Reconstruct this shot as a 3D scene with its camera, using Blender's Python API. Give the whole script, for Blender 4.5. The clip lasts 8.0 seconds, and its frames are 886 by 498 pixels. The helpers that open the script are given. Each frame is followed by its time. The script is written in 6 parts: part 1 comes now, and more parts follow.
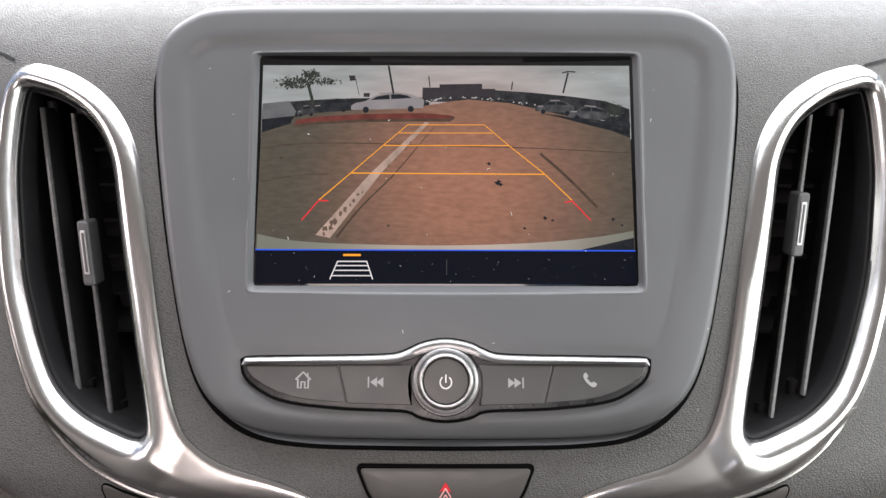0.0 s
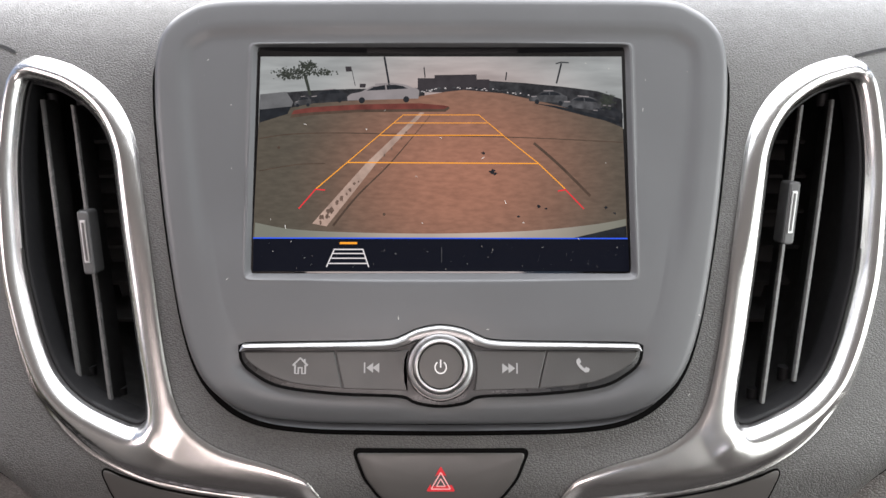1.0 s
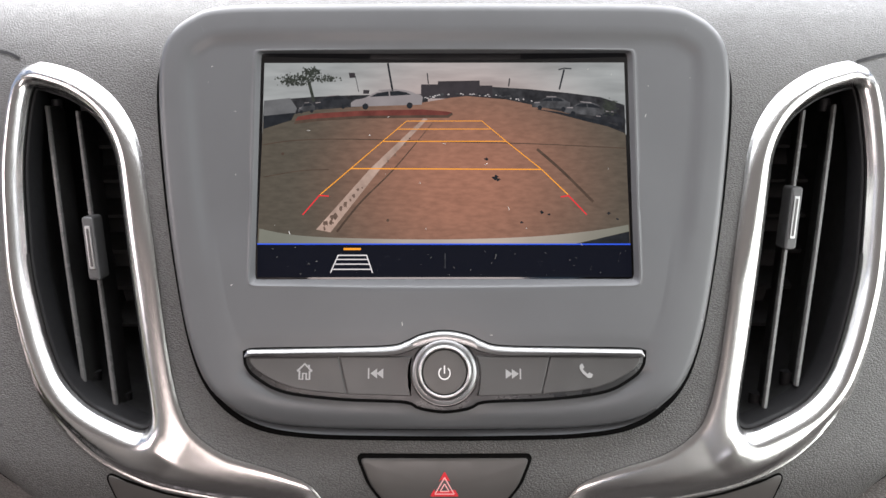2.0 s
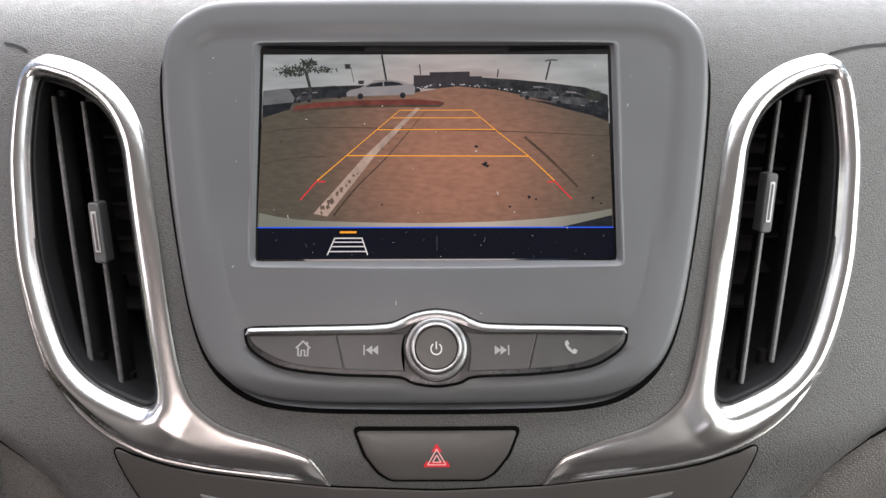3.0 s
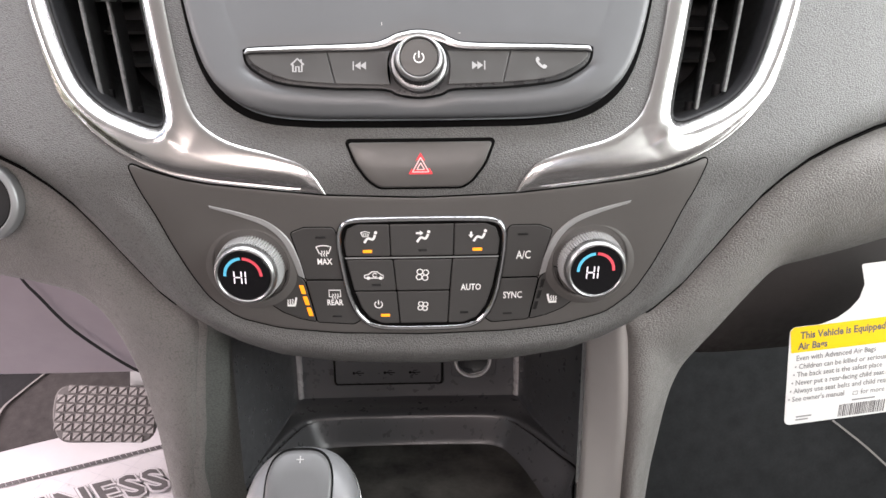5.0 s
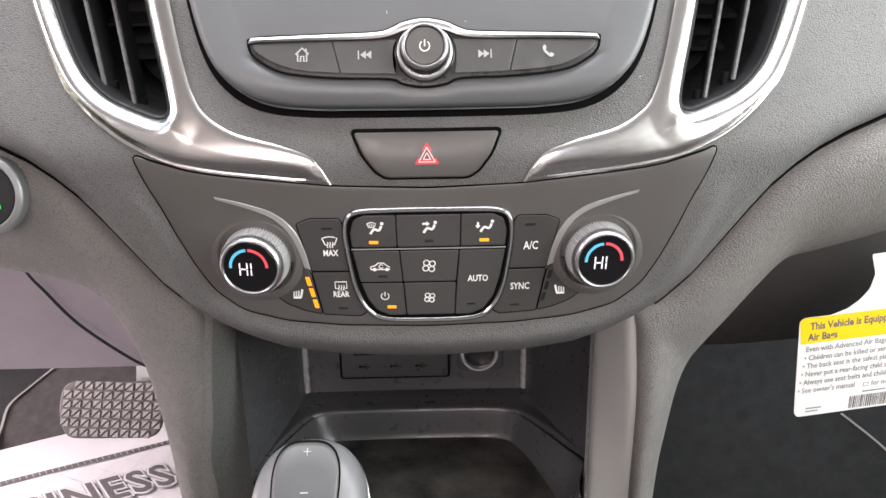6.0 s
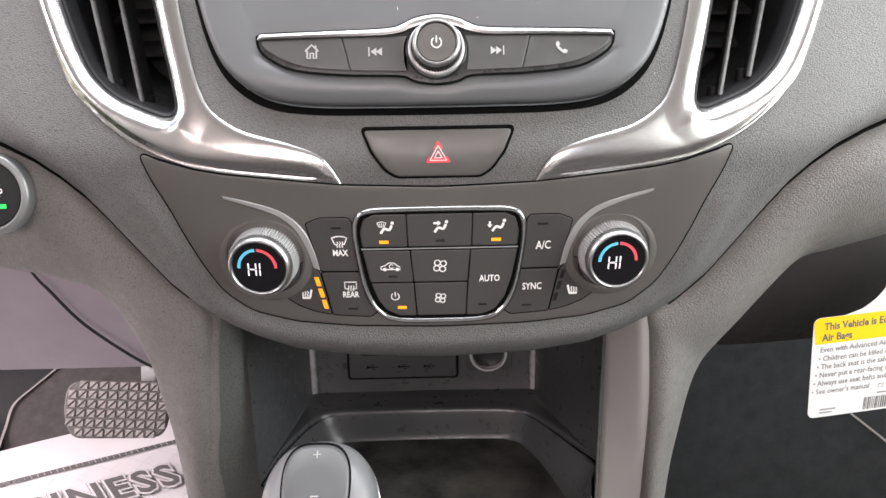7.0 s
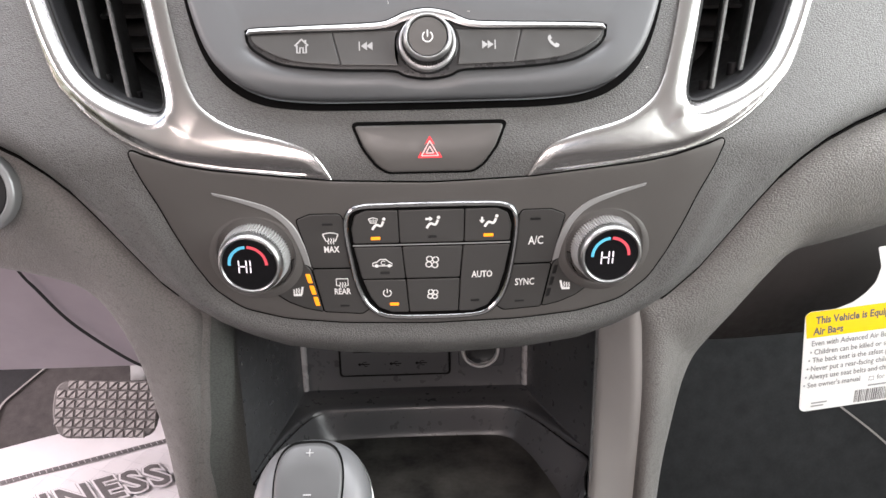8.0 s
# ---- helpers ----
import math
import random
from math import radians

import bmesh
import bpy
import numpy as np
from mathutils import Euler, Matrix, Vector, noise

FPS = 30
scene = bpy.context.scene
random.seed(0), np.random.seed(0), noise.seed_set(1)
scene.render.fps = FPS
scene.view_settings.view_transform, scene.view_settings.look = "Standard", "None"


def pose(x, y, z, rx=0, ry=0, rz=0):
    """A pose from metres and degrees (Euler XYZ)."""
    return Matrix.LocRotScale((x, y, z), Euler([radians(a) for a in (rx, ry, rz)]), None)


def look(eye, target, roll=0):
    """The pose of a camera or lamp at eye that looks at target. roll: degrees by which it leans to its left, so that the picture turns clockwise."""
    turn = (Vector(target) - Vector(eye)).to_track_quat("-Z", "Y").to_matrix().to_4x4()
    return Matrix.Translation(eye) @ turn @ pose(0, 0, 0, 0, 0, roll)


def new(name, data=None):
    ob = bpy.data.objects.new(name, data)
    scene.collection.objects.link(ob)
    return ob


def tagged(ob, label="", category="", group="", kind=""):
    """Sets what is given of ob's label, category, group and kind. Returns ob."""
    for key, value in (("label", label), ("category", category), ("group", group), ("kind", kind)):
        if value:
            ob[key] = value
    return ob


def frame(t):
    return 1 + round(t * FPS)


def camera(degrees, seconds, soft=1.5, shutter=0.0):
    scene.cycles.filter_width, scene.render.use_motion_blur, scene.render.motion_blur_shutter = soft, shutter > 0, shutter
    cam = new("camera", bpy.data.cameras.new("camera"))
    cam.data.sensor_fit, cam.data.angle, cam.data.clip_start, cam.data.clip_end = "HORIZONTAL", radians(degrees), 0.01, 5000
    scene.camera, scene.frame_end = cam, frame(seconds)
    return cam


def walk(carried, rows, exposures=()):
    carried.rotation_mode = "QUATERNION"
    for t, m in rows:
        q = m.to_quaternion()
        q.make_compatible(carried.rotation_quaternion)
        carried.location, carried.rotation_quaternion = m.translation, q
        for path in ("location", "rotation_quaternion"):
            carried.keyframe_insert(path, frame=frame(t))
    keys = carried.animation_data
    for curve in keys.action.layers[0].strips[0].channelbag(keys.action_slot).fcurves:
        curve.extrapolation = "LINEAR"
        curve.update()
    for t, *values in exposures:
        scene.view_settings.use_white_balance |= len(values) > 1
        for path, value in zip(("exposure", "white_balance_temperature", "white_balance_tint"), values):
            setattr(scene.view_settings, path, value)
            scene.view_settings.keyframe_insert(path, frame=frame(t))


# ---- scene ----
cam = camera(62.0, 8.0)
PATH = [
    (0, (-0.001, -0.005, 0.761), (-0.002, 1.961, 0.395), 0.1),
    (0.5, (0.002, -0.009, 0.758), (-0.001, 1.957, 0.392), -0.0),
    (1, (0.001, -0.01, 0.757), (0.0, 1.956, 0.391), 0.0),
    (2.5, (0.0, -0.012, 0.761), (-0.005, 1.953, 0.391), -0.1),
    (3, (0.001, -0.026, 0.756), (0.013, 1.939, 0.384), -0.1),
    (3.2, (-0.005, -0.035, 0.735), (0.005, 1.927, 0.345), -0.1),
    (3.5, (-0.007, -0.058, 0.7), (0.027, 1.889, 0.244), -0.1),
    (4, (0.001, -0.073, 0.682), (0.05, 1.853, 0.146), -0.2),
    (4.5, (0.002, -0.079, 0.679), (0.052, 1.838, 0.113), -0.3),
    (6, (0.001, -0.077, 0.673), (0.034, 1.834, 0.085), -0.8),
    (6.5, (-0.002, -0.075, 0.673), (0.025, 1.836, 0.083), -0.9),
    (7, (-0.003, -0.072, 0.672), (0.023, 1.838, 0.081), -0.9),
    (7.5, (-0.005, -0.071, 0.671), (0.037, 1.837, 0.073), -1.1),
    (8, (-0.004, -0.07, 0.671), (0.049, 1.837, 0.071), -1.0),
]
EXPOSURES = [(0, 0.18), (2.5, 0.18), (3.0, 0.10), (3.5, 0.4), (4.0, 0.82), (4.5, 0.94), (8, 0.97)]
walk(cam, [(t, look(eye, target, roll)) for t, eye, target, roll in PATH], EXPOSURES)

from mathutils import geometry, kdtree

# ---- world, light ----
world = bpy.data.worlds.new("overcast_sky")
scene.world = world
world.use_nodes = True
wn = world.node_tree.nodes
sky = wn.new("ShaderNodeTexSky")
sky.sky_type, sky.sun_disc = "NISHITA", False
sky.sun_elevation, sky.sun_rotation = radians(48), radians(-40)
wn["Background"].inputs["Strength"].default_value = 0.12
world.node_tree.links.new(sky.outputs[0], wn["Background"].inputs[0])
sun_data = bpy.data.lights.new("sun", "SUN")
sun_data.energy, sun_data.angle, sun_data.color = 0.5, radians(25), (1.0, 0.97, 0.92)
new("sun", sun_data).matrix_world = look((-1.5, 1.8, 3.0), (0, 0, 0))


def area_lamp(name, eye, target, width, height, watts, colour):
    """An area lamp that stands in for daylight through one opening."""
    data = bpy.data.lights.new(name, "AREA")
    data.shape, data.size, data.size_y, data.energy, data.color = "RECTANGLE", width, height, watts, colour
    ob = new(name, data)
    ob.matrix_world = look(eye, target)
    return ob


area_lamp("windscreen_daylight", (0.05, 0.42, 1.29), (0.04, 0.19, 0.68), 1.40, 1.0, 26.0, (0.98, 0.98, 1.0))
area_lamp("driver_door_daylight", (-0.84, 0.62, 0.42), (-0.34, 0.66, 0.10), 0.60, 0.46, 4.6, (1.0, 0.83, 0.84))
# added lamp that brightens the passenger side; no open door is known there
area_lamp("passenger_side_fill", (0.84, 0.02, 0.84), (0, 0.25, 0.58), 1.25, 0.62, 11.8, (0.99, 1.0, 0.96))
area_lamp("rear_window_daylight", (-0.26, -1.80, 1.08), (-0.05, 0.2, 0.62), 1.10, 0.56, 12.5, (1.0, 0.84, 0.80))

area_lamp("driver_window_daylight", (-0.84, -0.02, 1.00), (-0.05, 0.27, 0.66), 0.36, 0.28, 2.4, (1.0, 0.84, 0.81))

# ---- materials ----


def material(name, colour, rough=0.5, metal=0.0, grain=0.0, grain_scale=900.0, mottle=0.12, mottle_scale=25.0,
             bump=0.0, bump_scale=4000.0, emit=0.0, coat=0.0, rough_var=0.08, spec=0.5):
    """A procedural surface: base colour with a slow mottle, a fine grain in relief, roughness that wanders."""
    m = bpy.data.materials.new(name)
    m.use_nodes = True
    nodes, links = m.node_tree.nodes, m.node_tree.links
    b = nodes["Principled BSDF"]
    b.inputs["Roughness"].default_value, b.inputs["Metallic"].default_value = rough, metal
    b.inputs["Specular IOR Level"].default_value = spec
    b.inputs["Coat Weight"].default_value = coat
    geo = nodes.new("ShaderNodeNewGeometry")
    slow = nodes.new("ShaderNodeTexNoise")
    slow.inputs["Scale"].default_value, slow.inputs["Detail"].default_value = mottle_scale, 5
    links.new(geo.outputs["Position"], slow.inputs["Vector"])
    ramp = nodes.new("ShaderNodeMapRange")
    ramp.inputs["To Min"].default_value, ramp.inputs["To Max"].default_value = 1 - mottle, 1 + mottle
    ramp.inputs["From Min"].default_value, ramp.inputs["From Max"].default_value = 0.3, 0.7
    links.new(slow.outputs["Fac"], ramp.inputs["Value"])
    mix = nodes.new("ShaderNodeVectorMath")
    mix.operation = "SCALE"
    mix.inputs[0].default_value = colour
    links.new(ramp.outputs[0], mix.inputs["Scale"])
    links.new(mix.outputs[0], b.inputs["Base Color"])
    rr = nodes.new("ShaderNodeMapRange")
    rr.inputs["To Min"].default_value, rr.inputs["To Max"].default_value = max(0.02, rough - rough_var), rough + rough_var
    rr.inputs["From Min"].default_value, rr.inputs["From Max"].default_value = 0.3, 0.7
    fine = nodes.new("ShaderNodeTexNoise")
    fine.inputs["Scale"].default_value, fine.inputs["Detail"].default_value = mottle_scale * 7, 4
    links.new(geo.outputs["Position"], fine.inputs["Vector"])
    links.new(fine.outputs["Fac"], rr.inputs["Value"])
    links.new(rr.outputs[0], b.inputs["Roughness"])
    last = None
    if grain > 0:
        warp = nodes.new("ShaderNodeTexNoise")
        warp.inputs["Scale"].default_value, warp.inputs["Detail"].default_value = grain_scale * 0.3, 2
        links.new(geo.outputs["Position"], warp.inputs["Vector"])
        bend = nodes.new("ShaderNodeVectorMath")
        bend.operation = "MULTIPLY_ADD"
        bend.inputs[1].default_value = (0.0012, 0.0012, 0.0012)
        links.new(warp.outputs["Color"], bend.inputs[0])
        # the pebbles are longer one way than the other
        lay = nodes.new("ShaderNodeMapping")
        lay.inputs["Rotation"].default_value, lay.inputs["Scale"].default_value = (0, radians(24), 0), (0.72, 1.0, 1.3)
        links.new(geo.outputs["Position"], lay.inputs["Vector"])
        links.new(lay.outputs[0], bend.inputs[2])
        cell = nodes.new("ShaderNodeTexVoronoi")
        cell.feature = "DISTANCE_TO_EDGE"
        cell.inputs["Scale"].default_value = grain_scale
        links.new(bend.outputs[0], cell.inputs["Vector"])
        edge = nodes.new("ShaderNodeMapRange")
        edge.interpolation_type = "SMOOTHSTEP"
        edge.inputs["From Max"].default_value = 0.26
        links.new(cell.outputs["Distance"], edge.inputs["Value"])
        bp = nodes.new("ShaderNodeBump")
        bp.inputs["Strength"].default_value, bp.inputs["Distance"].default_value = grain, 0.00031
        links.new(edge.outputs[0], bp.inputs["Height"])
        last = bp
        # shade in the pores between the pebbles, darkened into the colour
        pore = nodes.new("ShaderNodeMapRange")
        pore.inputs["From Max"].default_value = 0.12
        pore.inputs["To Min"].default_value, pore.inputs["To Max"].default_value = 0.62, 1.0
        links.new(cell.outputs["Distance"], pore.inputs["Value"])
        pit_shade = nodes.new("ShaderNodeVectorMath")
        pit_shade.operation = "SCALE"
        links.new(mix.outputs[0], pit_shade.inputs[0])
        links.new(pore.outputs[0], pit_shade.inputs["Scale"])
        links.new(pit_shade.outputs[0], b.inputs["Base Color"])
    if bump > 0:
        nz = nodes.new("ShaderNodeTexNoise")
        nz.inputs["Scale"].default_value, nz.inputs["Detail"].default_value = bump_scale, 3
        links.new(geo.outputs["Position"], nz.inputs["Vector"])
        bp = nodes.new("ShaderNodeBump")
        bp.inputs["Strength"].default_value, bp.inputs["Distance"].default_value = bump, 0.0002
        links.new(nz.outputs["Fac"], bp.inputs["Height"])
        if last:
            links.new(last.outputs[0], bp.inputs["Normal"])
        last = bp
    if last:
        links.new(last.outputs[0], b.inputs["Normal"])
    if emit > 0:
        b.inputs["Emission Color"].default_value = (*colour, 1)
        b.inputs["Emission Strength"].default_value = emit
        m.cycles.emission_sampling = "NONE"
    return m


LEATHER = material("grained_dash_skin", (0.098, 0.097, 0.095), 0.48, grain=0.62, grain_scale=930, mottle=0.08, rough_var=0.06)
# same skin, its colour raised to stand for more light low down
LEATHER_LOW_LIT = material("grained_lower_skin_lit", (0.160, 0.153, 0.146), 0.50, grain=0.80, grain_scale=780, mottle=0.10)
SATIN = material("satin_grey_plastic", (0.098, 0.101, 0.106), 0.40, mottle=0.04, bump=0.10, bump_scale=5000, rough_var=0.04)
PANEL = material("dark_satin_panel", (0.076, 0.071, 0.068), 0.40, mottle=0.05, bump=0.10, bump_scale=5000)
BUTTON = material("dark_rubbery_button", (0.044, 0.042, 0.041), 0.38, mottle=0.06, bump=0.08)
GLOSS = material("gloss_black_plastic", (0.012, 0.012, 0.013), 0.12, mottle=0.05, coat=0.4)
BLACK = material("matte_black_plastic", (0.010, 0.010, 0.011), 0.55, mottle=0.10, bump=0.1, spec=0.25)
DUCT = material("black_duct_plastic", (0.009, 0.009, 0.009), 0.50, mottle=0.15)
GAP = material("deep_black_joint", (0.004, 0.004, 0.004), 0.95, mottle=0.0, spec=0.05)
# the vanes' plastic, lightened where their front edge catches light
VANE_LIT = material("grey_lit_vane_edge", (0.10, 0.10, 0.10), 0.27, mottle=0.08)
TABGREY = material("grey_slider_plastic", (0.055, 0.055, 0.056), 0.42, mottle=0.05)
CHROME = material("satin_chrome", (0.60, 0.595, 0.59), 0.24, 1.0, mottle=0.0, rough_var=0.01)
CHROME_BRIGHT = material("polished_chrome", (0.25, 0.25, 0.255), 0.20, 1.0, mottle=0.0, rough_var=0.01)
SILVER = material("silver_paint", (0.54, 0.54, 0.54), 0.36, 0.45, mottle=0.02)
GREYTRIM = material("grey_painted_trim", (0.30, 0.30, 0.30), 0.35, 0.3, mottle=0.04)
DARKSILVER = material("dark_satin_silver", (0.34, 0.34, 0.345), 0.36, 0.6, mottle=0.03)
STRIP = material("satin_silver_strip", (0.37, 0.37, 0.37), 0.36, 1.0, mottle=0.02, rough_var=0.02)
GLASS = material("black_display_glass", (0.004, 0.004, 0.005), 0.06, coat=0.5, mottle=0.05)
PRINT = material("white_backlit_print", (0.66, 0.65, 0.64), 0.5, emit=0.15, mottle=0.02)
PRINT_DIM = material("pale_grey_print", (0.34, 0.34, 0.34), 0.5, mottle=0.03)
RED = material("red_hazard_plastic", (0.55, 0.02, 0.03), 0.35, emit=0.25, mottle=0.03)
PINK = material("pale_red_line", (0.80, 0.42, 0.42), 0.4, emit=0.15)
AMBER = material("amber_indicator_lit", (0.95, 0.30, 0.01), 0.4, emit=0.45, mottle=0.02)
LED_OFF = material("indicator_unlit", (0.009, 0.009, 0.009), 0.35)
GREEN = material("green_indicator_lit", (0.02, 0.60, 0.10), 0.4, emit=0.45, mottle=0.02)
ARC_BLUE = material("blue_scale_lit", (0.08, 0.36, 0.52), 0.4, emit=0.28, mottle=0.02)
ARC_RED = material("red_scale_lit", (0.52, 0.06, 0.08), 0.4, emit=0.28, mottle=0.02)
DIGIT = material("white_digits_lit", (0.8, 0.72, 0.80), 0.4, emit=0.38, mottle=0.02)
# the pale lilac tone puts door light into the panel's colour
KNEE = material("lilac_lit_knee_panel", (0.33, 0.29, 0.325), 0.55, mottle=0.06, bump=0.2, bump_scale=2500)
CARPET = material("dark_carpet", (0.040, 0.036, 0.035), 0.95, mottle=0.25, mottle_scale=60, bump=0.9, bump_scale=900)
RUBBER = material("worn_rubber", (0.22, 0.205, 0.20), 0.6, mottle=0.2, mottle_scale=80, bump=0.3, bump_scale=1500)
PAPER = material("white_paper", (0.55, 0.54, 0.55), 0.75, mottle=0.04, mottle_scale=15, bump=0.25, bump_scale=600)
INK = material("black_ink", (0.10, 0.095, 0.095), 0.6, mottle=0.15, mottle_scale=200)
INK_GREY = material("grey_ink", (0.22, 0.22, 0.22), 0.6, mottle=0.1)
CARD = material("white_card", (0.62, 0.62, 0.615), 0.45, mottle=0.02)
CARD_YELLOW = material("yellow_print", (0.72, 0.48, 0.0), 0.45, mottle=0.02)
HEADLINER = material("grey_headliner_cloth", (0.32, 0.31, 0.30), 0.9, mottle=0.05, bump=0.5, bump_scale=1200)
CABIN = material("grey_cabin_trim", (0.20, 0.19, 0.183), 0.7, mottle=0.1)
ARM = material("pale_steel", (0.6, 0.6, 0.6), 0.4, 0.8)

# ---- mesh tools; outlines are in millimetres of x and z on the dashboard's face ----
LEAN_BACK = math.tan(radians(20))
SIDE_SWEEP = 0.42


def bezel_face(x, z):
    return 0.2625 + LEAN_BACK * (z - 0.66) + SIDE_SWEEP * x * x


PROFILE_Z = (0.30, 0.53, 0.58, 0.60, 0.615, 0.632, 0.768, 0.784, 0.798, 0.810, 0.820, 0.828, 0.836)
PROFILE_Y = (0.297, 0.268, 0.2607, 0.2580, 0.2565, 0.2617, 0.3112, 0.3190, 0.3300, 0.3450, 0.3660, 0.395, 0.43)


# the same profile with its bends eased
SOFT_Z = np.linspace(0.29, 0.86, 400)
SOFT_Y = np.convolve(np.pad(np.interp(SOFT_Z, PROFILE_Z, PROFILE_Y), 5, mode="edge"), np.ones(11) / 11, mode="valid")


def skin_face(x, z):
    return float(np.interp(z, SOFT_Z, SOFT_Y)) + SIDE_SWEEP * x * x


def on(face, x, z, off=0.0):
    """The place at x, z (mm) on a face, off millimetres behind it."""
    return Vector((x / 1000, face(x / 1000, z / 1000) + off / 1000, z / 1000))


def mirrored(half):
    """A closed outline, clockwise from the top, from its right half that starts and ends on the middle line."""
    return list(half) + [(-x, z) for x, z in reversed(half[1:-1])]


def flip(pts):
    return [(-x, z) for x, z in reversed(pts)]


def smooth(pts, n, closed=True):
    """n points spaced evenly along a Catmull-Rom curve through pts."""
    p = np.array(pts, float)
    m = len(p)
    dense = []
    for i in range(m if closed else m - 1):
        if closed:
            a, b, c, d = p[(i - 1) % m], p[i], p[(i + 1) % m], p[(i + 2) % m]
        else:
            a, b, c, d = p[max(i - 1, 0)], p[i], p[i + 1], p[min(i + 2, m - 1)]
        for t in np.linspace(0, 1, 12, endpoint=False):
            dense.append(0.5 * (2 * b + (c - a) * t + (2 * a - 5 * b + 4 * c - d) * t * t + (3 * b - a - 3 * c + d) * t ** 3))
    dense.append(p[0] if closed else p[-1])
    dense = np.array(dense)
    s = np.concatenate([[0], np.cumsum(np.linalg.norm(np.diff(dense, axis=0), axis=1))])
    want = np.linspace(0, s[-1], n, endpoint=not closed)
    return [tuple(np.interp(w, s, dense[:, k]) for k in range(p.shape[1])) for w in want]


def rounded(pts, r, n=5):
    """A closed polygon with its corners rounded."""
    out, m = [], len(pts)
    for i in range(m):
        a, b, c = (np.array(pts[(i + k) % m], float) for k in (-1, 0, 1))
        la, lc = np.linalg.norm(a - b), np.linalg.norm(c - b)
        d = min(r, la * 0.45, lc * 0.45)
        p, q = b + (a - b) / la * d, b + (c - b) / lc * d
        for t in np.linspace(0, 1, n):
            out.append(tuple((1 - t) ** 2 * p + 2 * t * (1 - t) * b + t * t * q))
    return out


def area2(pts):
    return sum(a[0] * b[1] - b[0] * a[1] for a, b in zip(pts, pts[1:] + pts[:1]))


def inset(pts, d):
    """The outline moved inwards by d (outwards where negative)."""
    sign, out, m = (1 if area2(pts) > 0 else -1), [], len(pts)
    for i in range(m):
        a, b = np.array(pts[i - 1]), np.array(pts[(i + 1) % m])
        t = (b - a) / (np.linalg.norm(b - a) + 1e-9)
        out.append((pts[i][0] - t[1] * d * sign, pts[i][1] + t[0] * d * sign))
    return out


def inside(x, z, pts):
    hit = False
    x1, z1 = pts[-1]
    for x2, z2 in pts:
        if (z1 > z) != (z2 > z) and x < (x2 - x1) * (z - z1) / (z2 - z1) + x1:
            hit = not hit
        x1, z1 = x2, z2
    return hit


def loft(bm, rings, closed=True, cap=False):
    """Bridges rings of equally many places; cap fills the last."""
    rows = [[bm.verts.new(p) for p in r] for r in rings]
    n = len(rows[0])
    for a, b in zip(rows, rows[1:]):
        for i in range(n if closed else n - 1):
            j = (i + 1) % n
            bm.faces.new((a[i], a[j], b[j], b[i]))
    if cap:
        bm.faces.new(rows[-1])
    return rows


def finish(bm, flat=False):
    bmesh.ops.remove_doubles(bm, verts=bm.verts, dist=1e-6)
    bmesh.ops.recalc_face_normals(bm, faces=bm.faces)
    for f in bm.faces:
        f.smooth = not flat


def part(name, bm, mat, parent, label="", sharp=33, flat=False):
    """Links a bmesh as one mesh object under a thing or a part."""
    finish(bm, flat)
    me = bpy.data.meshes.new(name)
    bm.to_mesh(me)
    bm.free()
    me.materials.append(mat)
    if not flat:
        me.set_sharp_from_angle(angle=radians(sharp))
    ob = new(name, me)
    if parent is not None:
        ob.parent = parent
    return tagged(ob, label)


def thing(name, label, category, group="", kind=""):
    ob = new(name)
    ob.empty_display_size = 0.02
    return tagged(ob, label, category, group, kind)


def plate_mesh(outline, face, front=0.0, depth=3.0, bevel=0.6, fill=0, dome=0.0, steps=3):
    """A raised piece with the given outline: wall, rounded edge and a front that follows the face. dome: mm that the middle swells."""
    bm = bmesh.new()
    rings = [[on(face, x, z, front + depth) for x, z in outline]]
    for k in range(steps + 1):
        a = k / steps * math.pi / 2
        ring = inset(outline, bevel * (1 - math.cos(a)))
        rings.append([on(face, x, z, front + bevel * (1 - math.sin(a))) for x, z in ring])
    if fill:
        cx, cz = np.mean(ring, axis=0)
        for k in range(1, fill):
            s = 1 - k / fill
            rings.append([on(face, cx + (x - cx) * s, cz + (z - cz) * s, front - dome * (1 - s * s)) for x, z in ring])
        rows = loft(bm, rings)
        mid = bm.verts.new(on(face, cx, cz, front - dome))
        last = rows[-1]
        for i in range(len(last)):
            bm.faces.new((last[i], last[(i + 1) % len(last)], mid))
    else:
        loft(bm, rings, cap=True)
    return bm


def ribbon(bm, pts, width, face, off, closed=False, thick=0.25):
    """A flat printed line along pts, width mm wide (one number, or one for each end)."""
    p = np.array(pts, float)
    n = len(p)
    w = np.linspace(width[0], width[1], n) if isinstance(width, tuple) else np.full(n, width)
    left, right = [], []
    for i in range(n):
        if closed:
            a, b = p[i - 1], p[(i + 1) % n]
        else:
            a, b = p[max(i - 1, 0)], p[min(i + 1, n - 1)]
        t = (b - a) / (np.linalg.norm(b - a) + 1e-9)
        nrm = np.array((-t[1], t[0])) * w[i] / 2
        left.append(p[i] + nrm)
        right.append(p[i] - nrm)
    rings = [[on(face, *q, off + thick) for q in left], [on(face, *q, off) for q in left],
             [on(face, *q, off) for q in right], [on(face, *q, off + thick) for q in right]]
    loft(bm, rings, closed=closed)


def patch(bm, outline, face, off, thick=0.25):
    loft(bm, [[on(face, *q, off + thick) for q in outline], [on(face, *q, off) for q in outline]], cap=True)


def circle(x, z, r, n=32, a0=0.0, a1=360.0):
    full = abs(a1 - a0) >= 360
    return [(x + r * math.sin(radians(a)), z + r * math.cos(radians(a))) for a in np.linspace(a0, a1, n, endpoint=not full)]


